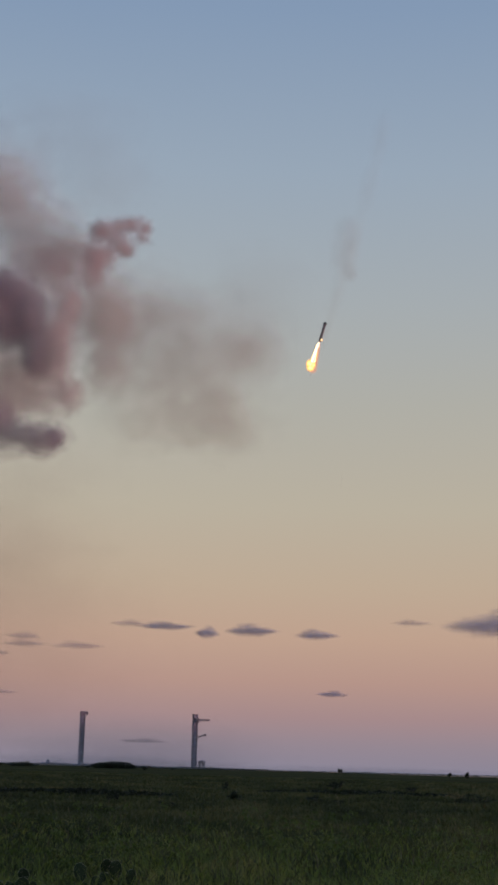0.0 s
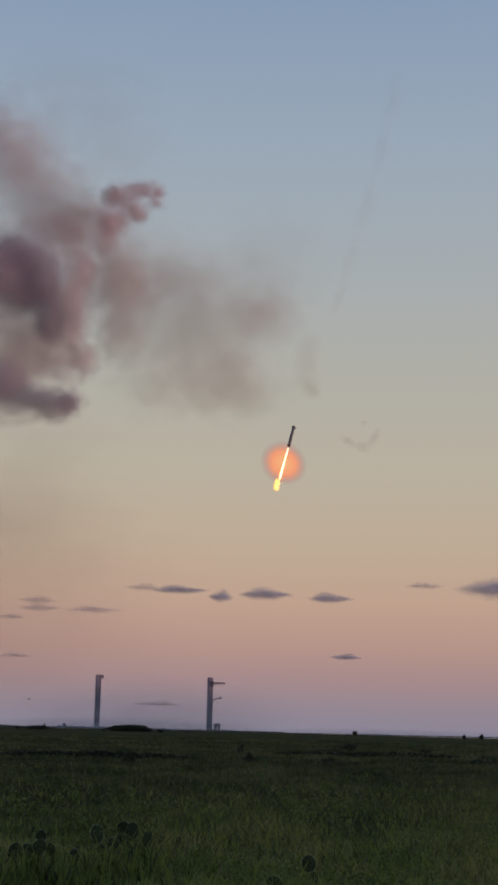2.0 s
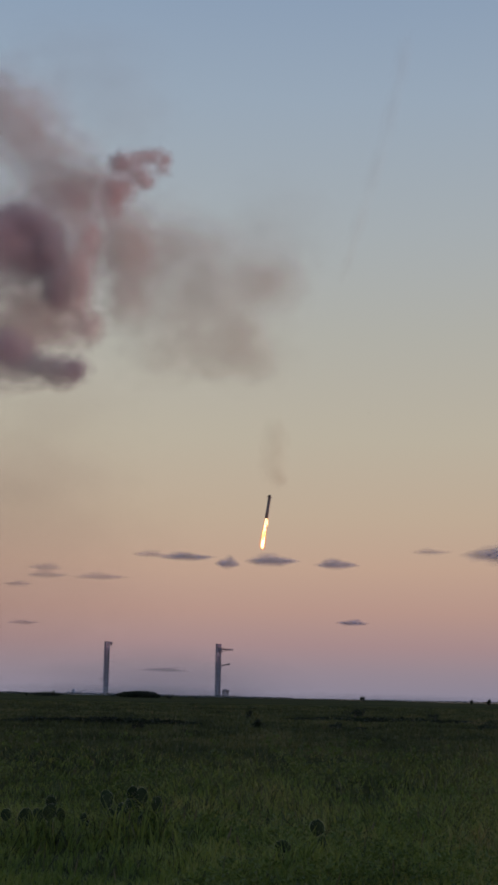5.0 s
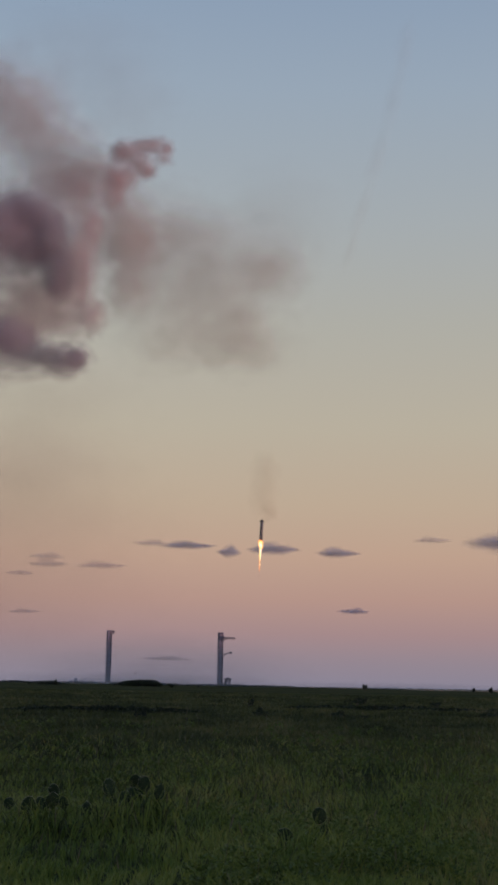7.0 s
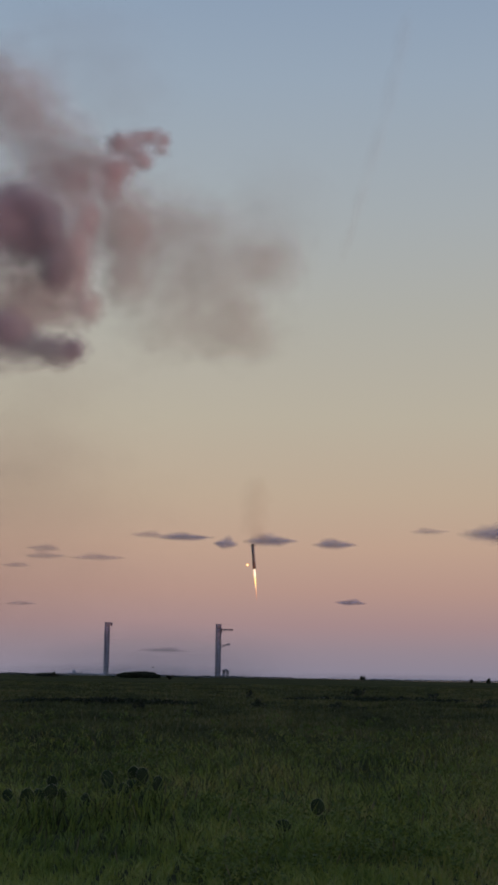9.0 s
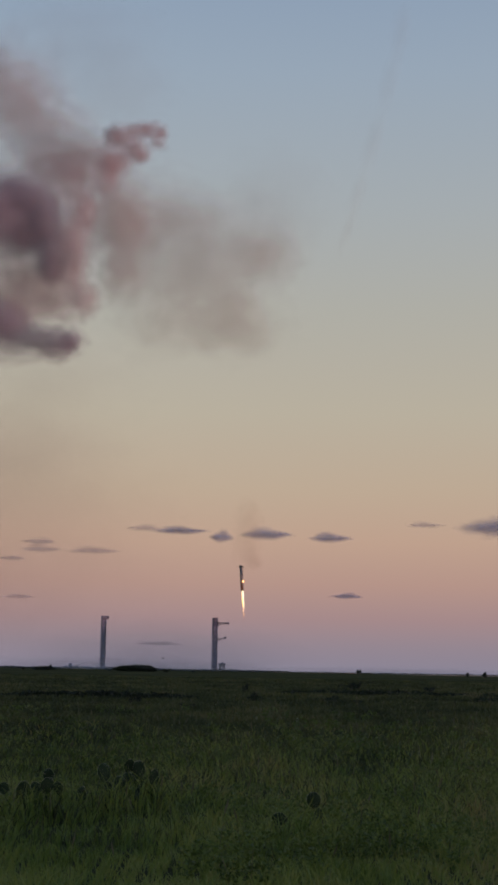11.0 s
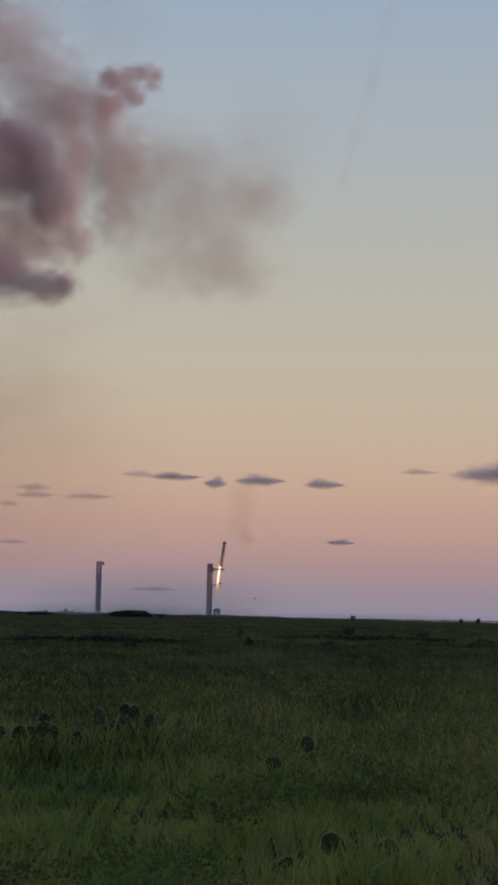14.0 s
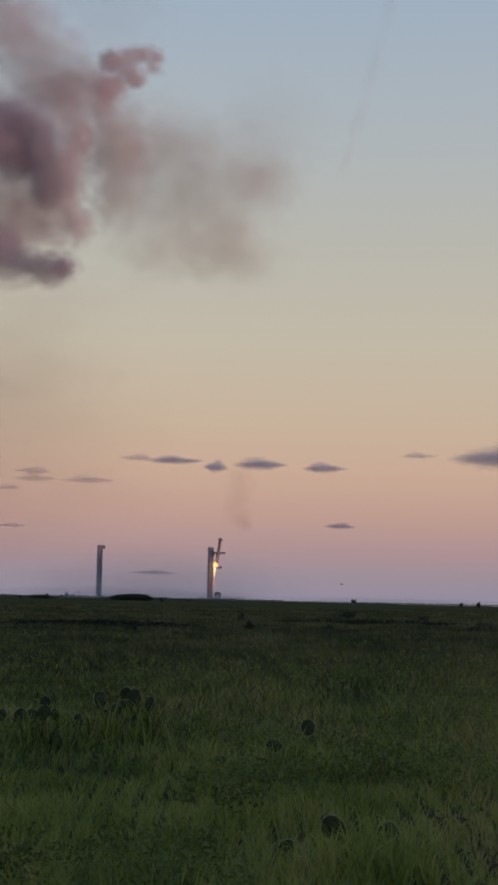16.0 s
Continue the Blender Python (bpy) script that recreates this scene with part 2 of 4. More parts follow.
CLOUD = vapour("cloud_vapour", (0.25, 0.31, 0.47), (0.33, 0.39, 0.54), 0.36, (1.0, 0.2), 0.35, 1.2, bump=0.0)
CLOUD_FAINT = vapour("cloud_thin_vapour", (0.42, 0.41, 0.49), (0.50, 0.48, 0.55), 0.20, (1.0, 0.05), 0.45, 1.6, bump=0.0)
STEAM = vapour("pad_steam", (0.60, 0.63, 0.68), (0.74, 0.77, 0.82), 0.42, (1.0, 0.1))
JET = fire("jet_flame", [(0.0, (1.0, 0.80, 0.62)), (0.45, (1.0, 0.66, 0.46)), (0.85, (1.0, 0.42, 0.20))], 1.75, 0.95, (1.0, 0.35), True, 0.1)
TAIL_FIRE = fire("tail_flame", [(0.0, (1.0, 0.75, 0.35)), (0.4, (1.0, 0.60, 0.14)), (0.8, (1.0, 0.36, 0.05))], 2.2, 0.9, (1.0, 0.35), True, 0.25, 3.0)
SHEET = fire("flame_sheet", [(0.0, (1.0, 0.88, 0.64)), (0.5, (1.0, 0.78, 0.40)), (0.9, (1.0, 0.46, 0.12))], 3.4, 0.97, (1.0, 0.5), False, 0.22, 3.0, True)
GLOW = fire("glow_sheet", [(0.0, (1.0, 0.45, 0.20)), (0.5, (1.0, 0.34, 0.14)), (1.0, (1.0, 0.24, 0.10))], 1.0, 0.55, (1.0, 0.1), False, 0.1, 2.0, True)
BALL = fire("fireball_gas", [(0.0, (1.0, 0.50, 0.20)), (0.45, (1.0, 0.33, 0.15)), (0.72, (0.55, 0.26, 0.21)), (0.95, (0.33, 0.24, 0.25))], 0.98, 0.62, (1.0, 0.45), False, 0.10, 1.4)
BURST = fire("burst_flame", [(0.0, (1.0, 0.86, 0.55)), (0.42, (1.0, 0.62, 0.22)), (0.75, (1.0, 0.34, 0.10)), (1.0, (1.0, 0.22, 0.08))], 2.4, 0.97, (1.0, 0.12), False, 0.22, 1.8)
SMALL_BURST = fire("small_burst_flame", [(0.0, (1.0, 0.70, 0.30)), (0.42, (1.0, 0.50, 0.14)), (0.75, (1.0, 0.30, 0.08)), (1.0, (1.0, 0.20, 0.06))], 1.8, 0.95, (1.0, 0.12), False, 0.22, 1.8)
TIP_FIRE = fire("tip_flame", [(0.0, (1.0, 0.80, 0.36)), (0.5, (1.0, 0.62, 0.16)), (1.0, (1.0, 0.36, 0.06))], 1.7, 0.92, (1.0, 0.35), False, 0.35, 2.4)


def water_material():
    m, n, l, out = material("lagoon_water")
    bs = n("ShaderNodeBsdfPrincipled")
    bs.inputs["Base Color"].default_value = (0.05, 0.06, 0.07, 1)
    bs.inputs["Roughness"].default_value = 0.12
    geo = n("ShaderNodeNewGeometry")
    nz = noise_of(n, l, geo.outputs["Position"], 0.5, 3.0)
    bp = n("ShaderNodeBump")
    bp.inputs["Strength"].default_value, bp.inputs["Distance"].default_value = 0.05, 0.1
    l(nz.outputs[0], bp.inputs["Height"])
    l(bp.outputs[0], bs.inputs["Normal"])
    l(bs.outputs[0], out.inputs["Surface"])
    return m


WATER = water_material()


# ---- mesh helpers ----
def mesh_of(name, verts, faces, mat, smooth=False):
    me = bpy.data.meshes.new(name)
    v, f = np.asarray(verts, dtype=np.float32), np.asarray(faces, dtype=np.int32)
    k = f.shape[1]
    me.vertices.add(len(v))
    me.vertices.foreach_set("co", v.ravel())
    me.loops.add(f.size)
    me.loops.foreach_set("vertex_index", f.ravel())
    me.polygons.add(len(f))
    me.polygons.foreach_set("loop_start", np.arange(0, f.size, k, dtype=np.int32))
    if smooth:
        me.polygons.foreach_set("use_smooth", np.ones(len(f), dtype=bool))
    me.update(calc_edges=True)
    me.materials.append(mat)
    return me


def part(name, bm, mat, parent, label=""):
    """Links a bmesh, or a mesh, as one mesh object under a thing or a part."""
    if isinstance(bm, bmesh.types.BMesh):
        me = bpy.data.meshes.new(name)
        bm.to_mesh(me)
        bm.free()
        me.materials.append(mat)
    else:
        me = bm
    ob = new(name, me)
    ob.parent = parent
    return tagged(ob, label)


def thing(name, m, label, category, group="", kind=""):
    ob = new(name)
    ob.matrix_basis = m
    return tagged(ob, label, category, group, kind)


def beam(bm, a, b, w, d=None):
    """A square bar from a to b, w wide, added to bm."""
    a, b = Vector(a), Vector(b)
    axis = b - a
    q = axis.to_track_quat("Z", "Y").to_matrix().to_4x4()
    m = Matrix.Translation((a + b) / 2) @ q @ Matrix.Diagonal((w, d or w, axis.length, 1))
    bmesh.ops.create_cube(bm, size=1.0, matrix=m)


def bar(a, b, w, d=None):
    bm = bmesh.new()
    beam(bm, a, b, w, d)
    bmesh.ops.bevel(bm, geom=bm.edges[:], offset=w * 0.08, segments=1, affect="EDGES")
    return bm


def box(cx, cy, cz, sx, sy, sz, bev=0.05):
    bm = bmesh.new()
    bmesh.ops.create_cube(bm, size=1.0, matrix=Matrix.Translation((cx, cy, cz)) @ Matrix.Diagonal((sx, sy, sz, 1)))
    bmesh.ops.bevel(bm, geom=bm.edges[:], offset=bev, segments=2, affect="EDGES")
    return bm


def lathe(profile, seg=32, smooth=True):
    """A turned body from (radius, height) pairs."""
    bm = bmesh.new()
    rings = []
    for r, z in profile:
        rings.append([bm.verts.new((r * math.cos(2 * math.pi * i / seg), r * math.sin(2 * math.pi * i / seg), z)) for i in range(seg)])
    for p, q in zip(rings, rings[1:]):
        for i in range(seg):
            f = bm.faces.new((p[i], p[(i + 1) % seg], q[(i + 1) % seg], q[i]))
            f.smooth = smooth
    for ring, flip in ((rings[0], True), (rings[-1], False)):
        if profile[0 if flip else -1][0] > 1e-4:
            bm.faces.new(ring[::-1] if flip else ring)
    bmesh.ops.remove_doubles(bm, verts=bm.verts[:], dist=1e-5)
    return bm


def icosphere(sub):
    bm = bmesh.new()
    bmesh.ops.create_icosphere(bm, subdivisions=sub, radius=1.0)
    v = np.array([x.co[:] for x in bm.verts])
    f = np.array([[x.index for x in p.verts] for p in bm.faces])
    bm.free()
    return v, f


ICO5, ICO4 = icosphere(5), icosphere(4)


def puff_mesh(name, mat, seed, ico=ICO5, rough=0.16, deep=1.0):
    """A billowing body of about unit radius."""
    v, f = ico
    out = np.empty_like(v)
    for i, p in enumerate(v):
        q = Vector(p) * 1.6 + Vector((seed * 7.3, seed * 3.1, seed * 5.7))
        d = 1.0 + 1.75 * rough + rough * (1 - abs(noise.noise(q)) * 2) + rough * 0.5 * (1 - abs(noise.noise(q * 2.3)) * 2) + rough * 0.25 * noise.noise(q * 5.1)
        out[i] = p * d
    out[:, 1] *= deep
    return mesh_of(name, out, f, mat, True)


def dome_mesh(name, mat, seed, ico=ICO4, rough=0.07):
    """A soft billow of about unit radius: full towards the viewer's side, shallow behind."""
    v, f = ico
    out = np.empty_like(v)
    for i, p in enumerate(v):
        q = Vector(p) * 1.5 + Vector((seed * 7.3, seed * 3.1, seed * 5.7))
        out[i] = p * (1.12 + rough * noise.noise(q) + rough * 0.5 * noise.noise(q * 2.3))
    out[:, 1] *= np.where(out[:, 1] > 0, 0.15, 1.0)
    return mesh_of(name, out, f, mat, True)


# ---- ground, water, far shore ----
def build_ground():
    rad = np.concatenate([[0.5], np.geomspace(2, 400, 110), np.geomspace(430, 4995, 40)])
    seg = 720
    ang = np.linspace(0, 2 * math.pi, seg, endpoint=False)
    vs = [(0, 0, 0)]
    for r in rad:
        for a in ang:
            x, y = r * math.sin(a), r * math.cos(a)
            fade = min(1.0, max(0.0, (r - 3) / 8)) * max(0.0, 1 - r / 400)
            h = noise.noise((x * 0.09, y * 0.05, 3.0)) * 0.10 + noise.noise((x * 0.5, y * 0.4, 9.0)) * 0.035
            vs.append((x, y, h * fade))
    fs = []
    for i in range(len(rad) - 1):
        a0, b0 = 1 + i * seg, 1 + (i + 1) * seg
        j = np.arange(seg)
        k = (j + 1) % seg
        fs.append(np.stack([a0 + j, a0 + k, b0 + k, b0 + j], 1))
    fs.append(np.stack([np.zeros(seg, int), np.zeros(seg, int), 1 + (np.arange(seg) + 1) % seg, 1 + np.arange(seg)], 1))
    quads = np.concatenate(fs[:-1])
    j = np.arange(1, seg, 2)
    quads = np.concatenate([quads, np.stack([np.zeros(len(j), int), 1 + (j + 1) % seg, 1 + j, j], 1)[:, ::-1]])
    ob = new("ground", mesh_of("ground", vs, quads[:, ::-1], GROUND, True))
    tagged(ob, "flat coastal grassland in deep dusk shade", "ground", kind="structure")
    return ob


def ground_height(x, y):
    r = math.hypot(x, y)
    fade = min(1.0, max(0.0, (r - 3) / 8)) * max(0.0, 1 - r / 400)
    return (noise.noise((x * 0.09, y * 0.05, 3.0)) * 0.10 + noise.noise((x * 0.5, y * 0.4, 9.0)) * 0.035) * fade


def strip(name, label, category, x0, x1, y0, y1, z, mat, seed):
    """A low-lying irregular sheet such as a water channel or a sand flat, with a real edge."""
    bm = bmesh.new()
    n = 60
    near, far = [], []
    for i in range(n + 1):
        x = x0 + (x1 - x0) * i / n
        w = math.sin(math.pi * i / n) ** 0.4
        mid = (y0 + y1) / 2
        near.append(bm.verts.new((x, mid + (y0 - mid) * w * (0.8 + 0.5 * noise.noise((x * 0.02, seed, 0))), z)))
        far.append(bm.verts.new((x, mid + (y1 - mid) * w * (0.8 + 0.5 * noise.noise((x * 0.02, seed, 7))) + 1, z)))
    for i in range(n):
        bm.faces.new((near[i], near[i + 1], far[i + 1], far[i]))
    ext = bmesh.ops.extrude_face_region(bm, geom=bm.faces[:])
    for v in ext["geom"]:
        if isinstance(v, bmesh.types.BMVert):
            v.co.z -= z + 0.3
    bmesh.ops.recalc_face_normals(bm, faces=bm.faces[:])
    ob = part(name, bm, mat, None)
    tagged(ob, label, category, kind="structure")
    return ob


build_ground()
strip("water", "narrow pale lagoon channel reflecting the dusk sky", "water", 190, 700, 1500, 2100, 0.10, WATER, 1.0)
strip("water", "thin pale strip of tidal water near the horizon", "water", 20, 330, 2500, 3300, 0.10, WATER, 4.0)
strip("sand_flat", "pale bare sand flat beyond the grass", "sand flat", 220, 620, 2300, 3000, 0.25, SAND, 2.0)
strip("sand_flat", "pale bare sand flat beyond the grass", "sand flat", -420, -330, 3300, 3900, 0.6, SAND, 3.0)


def leaf_cloud(rng, count, centre, radii, size, flat=0.0):
    """Random small leaf blades filling an uneven crown: arrays of vertices and triangles pairs."""
    p = rng.normal(size=(count, 3))
    p /= np.linalg.norm(p, axis=1, keepdims=True)
    p *= rng.uniform(0.35, 1.0, (count, 1)) ** 0.5
    p = p * np.asarray(radii) + np.asarray(centre)
    a = rng.normal(size=(count, 3))
    a /= np.linalg.norm(a, axis=1, keepdims=True)
    b = np.cross(a, rng.normal(size=(count, 3)))
    b /= np.linalg.norm(b, axis=1, keepdims=True)
    s = size * rng.uniform(0.6, 1.4, (count, 1))
    v = np.stack([p - a * s, p + b * s * 0.45, p + a * s, p - b * s * 0.45], 1).reshape(-1, 3)
    f = np.arange(count * 4).reshape(-1, 4)
    return v, f


def shrub(x, y, w, h, label, seed, leaves=900, lobes=6, group="low shrubs in the grassland", leaf=0.035):
    """Low brush: short stems and a broken crown of leaf clumps."""
    rng = np.random.default_rng(seed)
    ob = thing("shrub", pose(x, y, ground_height(x, y) - 0.03), label, "shrub", group)
    vs, fs, k = [], [], 0
    stems = bmesh.new()
    for i in range(lobes):
        c = np.array([rng.uniform(-0.5, 0.5) * w * 0.75, rng.uniform(-0.4, 0.4) * w * 0.6, h * rng.uniform(0.35, 0.72)])
        r = (w * rng.uniform(0.13, 0.24), w * rng.uniform(0.13, 0.24), h * rng.uniform(0.2, 0.34))
        v, f = leaf_cloud(rng, leaves // lobes, c, r, leaf * max(h, 0.6) + 0.02 * w / 2)
        v[:, 2] = np.maximum(v[:, 2], 0.02)
        vs.append(v)
        fs.append(f + k)
        k += len(v)
        beam(stems, (c[0] * 0.3, c[1] * 0.3, 0), tuple(c), 0.02 * h + 0.008)
    part("crown", mesh_of("crown", np.concatenate(vs), np.concatenate(fs), SHRUB), SHRUB, ob)
    part("stems", stems, TWIG, ob)
    return ob


def brush_line(name, label, x0, x1, y, h0, h1, count, size, seed, mat, kind="stuff"):
    """A far row of bushes that nobody could count: leaf clumps along a line, uneven on top."""
    rng = np.random.default_rng(seed)
    n = max(6, int((x1 - x0) / (h1 * 1.2)))
    vs, fs, k = [], [], 0
    for i in range(n):
        x = x0 + (x1 - x0) * (i + rng.uniform(-0.3, 0.3) + 0.5) / n
        e = math.sin(math.pi * min(max((i + 0.5) / n, 0.02), 0.98)) ** 0.35
        h = (h0 + (h1 - h0) * (0.5 + 0.5 * noise.noise((x / (h1 * 7), seed * 3.7, 0)) + rng.uniform(-0.2, 0.2))) * e
        h = max(h, 0.15 * h1)
        v, f = leaf_cloud(rng, count // n, (x, y + rng.uniform(-1, 1) * h1, h * 0.5), (h1 * 1.0, h1 * 0.9, h * 0.5), size)
        v[:, 2] = np.maximum(v[:, 2], -0.1)
        vs.append(v)
        fs.append(f + k)
        k += len(v)
    ob = new(name, mesh_of(name, np.concatenate(vs), np.concatenate(fs), mat))
    return tagged(ob, label, "brush", kind=kind)


# far shore vegetation and the brush between camera and launch site
brush_line("far_brush", "low hazy line of coastal scrub along the horizon", -760, 130, 4000, 1.5, 6.5, 9000, 2.2, 11, FAR_GREEN)
brush_line("far_brush", "thin low line of scrub along the horizon", 100, 830, 3700, 0.3, 3.2, 6000, 1.2, 12, FAR_GREEN)
brush_line("far_brush", "broken dark scrub along the far edge of the field", -300, 330, 1900, 0.2, 1.6, 4500, 0.6, 15, FAR_GREEN)
brush_line("thicket", "dense dark green thicket standing in the grassland", -79, -54, 950, 3.2, 5.4, 6200, 0.42, 13, SHRUB)
brush_line("thicket", "small dark thicket beside a distant track", -131, -118, 950, 1.2, 3.6, 1600, 0.35, 14, SHRUB)
for sx, sy, sw, sh, sd in ((-109.5, 860, 2.2, 3.6, 1), (-100, 690, 2.2, 2.1, 2), (52.5, 650, 2.2, 3.2, 3), (-34, 700, 4.2, 2.4, 4), (-61, 700, 1.6, 1.6, 5),
                           (108, 700, 2.4, 2.6, 7), (114, 690, 2.2, 3.0, 8), (119, 720, 2.4, 2.2, 9), (-25, 800, 3.0, 1.4, 10)):
    shrub(sx, sy, sw, sh, "dark lone bush on the horizon of the grassland", sd, 700, 5, "bushes on the horizon", 0.075)
for sx, sy, sw, sh, sd, lb in ((9.9, 134, 2.4, 0.95, 21, "dark spreading shrub in the open grass"), (5.1, 80.6, 1.5, 0.55, 22, "low dark shrub half sunk in grass"),
                               (6.5, 80, 0.7, 0.4, 23, "low dark shrub half sunk in grass"), (0.9, 77.5, 0.9, 0.7, 24, "dark shrub with pale dry stems beside it"),
                               (-5.1, 73, 0.7, 0.6, 25, "small dark rounded shrub"), (14.2, 83, 2.6, 0.75, 26, "wide dark shrub in the open grass"),
                               (0.55, 118, 0.6, 0.9, 27, "small upright dark shrub"), (-2.2, 64, 0.9, 0.35, 28, "low dark shrub half sunk in grass"),
                               (11.5, 142, 0.5, 0.9, 29, "small upright dark shrub"), (16.5, 128, 1.6, 0.6, 30, "low dark shrub half sunk in grass"),
                               (7.6, 60, 0.8, 0.35, 31, "low dark shrub half sunk in grass")):
    shrub(sx, sy, sw, sh, lb, sd)
brush_line("tall_sedge", "dark band of tall sedge along a wet ditch", -13.5, -1.8, 83, 0.35, 0.55, 5000, 0.09, 41, SHRUB)
brush_line("tall_sedge", "dark band of tall sedge along a wet ditch", 3, 19, 112, 0.3, 0.5, 3000, 0.11, 42, SHRUB)


# ---- launch site ----
def tower(x, y, h, turn, label, half=5.4):
    """Square lattice tower in stacked bays with clad shaft, stair zone and crown."""
    ob = thing("launch_tower", pose(x, y, 0, 0, 0, turn), label, "launch tower", "launch towers")
    bays = 9
    bh = h / bays
    crn = [(-half, -half), (half, -half), (half, half), (-half, half)]
    for cx, cy in crn:
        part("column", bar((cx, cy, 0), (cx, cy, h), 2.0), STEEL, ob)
    ring = bmesh.new()
    for i in range(4):
        beam(ring, (*crn[i], 0), (*crn[(i + 1) % 4], 0), 1.2)
    ring_me = bpy.data.meshes.new("girder_ring")
    ring.to_mesh(ring_me)
    ring.free()
    ring_me.materials.append(STEEL)
    br = bmesh.new()
    for i in range(4):
        (ax, ay), (bx, by) = crn[i], crn[(i + 1) % 4]
        mx, my = (ax + bx) / 2, (ay + by) / 2
        beam(br, (ax, ay, 0), (mx, my, bh), 0.9)
        beam(br, (bx, by, 0), (mx, my, bh), 0.9)
        beam(br, (ax, ay, bh / 2), (bx, by, bh / 2), 0.7)
    br_me = bpy.data.meshes.new("bracing")
    br.to_mesh(br_me)
    br.free()
    br_me.materials.append(DARK_STEEL)
    for i in range(bays + 1):
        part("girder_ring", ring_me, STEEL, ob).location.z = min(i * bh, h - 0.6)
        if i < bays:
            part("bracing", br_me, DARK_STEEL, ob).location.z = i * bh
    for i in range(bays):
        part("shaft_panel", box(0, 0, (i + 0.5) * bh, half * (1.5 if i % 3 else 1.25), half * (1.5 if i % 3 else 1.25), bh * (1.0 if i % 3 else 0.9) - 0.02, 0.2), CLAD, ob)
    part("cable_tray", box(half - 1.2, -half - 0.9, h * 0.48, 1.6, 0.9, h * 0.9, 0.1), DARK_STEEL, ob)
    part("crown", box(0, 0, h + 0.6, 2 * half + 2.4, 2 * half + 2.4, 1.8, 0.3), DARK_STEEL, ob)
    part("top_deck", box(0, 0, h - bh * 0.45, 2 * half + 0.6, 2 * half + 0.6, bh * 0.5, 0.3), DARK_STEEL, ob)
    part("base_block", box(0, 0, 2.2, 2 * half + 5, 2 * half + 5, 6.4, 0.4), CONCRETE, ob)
    return ob


def truss(name, a, b, w, bays, mat, parent):
    bm = bmesh.new()
    a, b = Vector(a), Vector(b)
    for oy, oz in ((-w, 0), (w, 0), (-w, -w * 1.5), (w, -w * 1.5)):
        o = Vector((0, oy, oz))
        beam(bm, a + o, b + o, 0.9)
    for i in range(bays):
        p, q = a.lerp(b, i / bays), a.lerp(b, (i + 1) / bays)
        for oy in (-w, w):
            beam(bm, p + Vector((0, oy, 0)), q + Vector((0, oy, -w * 1.5)), 0.6)
            beam(bm, q + Vector((0, oy, 0)), q + Vector((0, oy, -w * 1.5)), 0.6)
        beam(bm, q + Vector((0, -w, 0)), q + Vector((0, w, 0)), 0.6)
    return part(name, bm, mat, parent)


tower_a = tower(-388.3, 4223, 149, 22, "tall dark lattice launch tower with a short crane head on top")
tower_b = tower(-70.6, 4223, 148.5, 22, "tall dark lattice launch tower with catch arms held out")
head = Matrix.Rotation(radians(-22), 4, "Z")


def site_part(name, bm, mat, parent):
    ob = part(name, bm, mat, parent)
    ob.matrix_basis = head
    return ob


site_part("crane_head", box(7.5, 0, 146.5, 14, 7, 6.5, 0.6), DARK_STEEL, tower_a)
site_part("crane_hook_block", box(12.0, 0, 141.5, 4.5, 4, 4.5, 0.5), DARK_STEEL, tower_a)
site_part("catch_carriage", box(8.0, -6, 133, 5, 28, 12, 0.6), DARK_STEEL, tower_b)
for sy in (-19.0, -1.0):
    arm = truss("catch_arm", (8, sy, 136.0), (41, sy * 0.93 - 0.5, 136.0), 1.8, 9, DARK_STEEL, tower_b)
    arm.matrix_basis = head
    for i in range(6):
        site_part("bumper", bar((16 + i * 4.6, sy, 133.2), (16 + i * 4.6, sy, 129.6 + 0.2 * (i % 2)), 1.0), SOOT, tower_b)
site_part("carriage_brace", bar((7, -10, 124), (18, -14, 133), 1.2), DARK_STEEL, tower_b)
qd = truss("service_arm", (6, -4, 89.0), (28, -4, 94.0), 1.6, 6, DARK_STEEL, tower_b)
qd.matrix_basis = head
site_part("service_arm_head", box(29, -4, 93, 7, 5, 6, 0.5), DARK_STEEL, tower_b)
site_part("service_arm_brace", bar((6, -4, 80), (18, -4, 89), 1.1), DARK_STEEL, tower_b)


def launch_mount(x, y):
    ob = thing("launch_mount", pose(x, y, 0), "squat dark launch mount on legs beside the tower", "launch mount")
    for i in range(6):
        a = radians(60 * i + 15)
        part("leg", bar((math.cos(a) * 8.5, math.sin(a) * 8.5, 0), (math.cos(a) * 7.5, math.sin(a) * 7.5, 17), 2.3), DARK_STEEL, ob)
    part("ring_deck", lathe([(5.2, 16), (10.5, 16), (10.8, 17.5), (10.5, 21), (5.2, 21), (5.2, 16)], 28, False), DARK_STEEL, ob)
    part("hold_down_housing", box(0, 0, 22.2, 8, 8, 2.6, 0.4), STEEL, ob)
    return ob


launch_mount(-48, 4205)


def bunker(x, y, w, d, h, label):
    ob = thing("pad_building", pose(x, y, 0), label, "building", "pad buildings")
    part("wall", box(0, 0, h / 2, w, d, h, 0.2), CONCRETE, ob)
    part("roof", box(0, 0, h + 0.35, w + 0.8, d + 0.8, 0.7, 0.1), DARK_STEEL, ob)
    for i in range(3):
        part("door", box(-w / 2 + (i + 0.5) * w / 3, -d / 2 - 0.04, h * 0.3, w * 0.16, 0.12, h * 0.6, 0.02), SOOT, ob)
    return ob


bunker(-24, 4180, 16, 10, 5, "low pale service building at the launch pad")
bunker(-100, 4160, 24, 12, 4.5, "low pale service building at the launch pad")
bunker(-372, 4185, 12, 10, 5.5, "low pale service building at the launch pad")


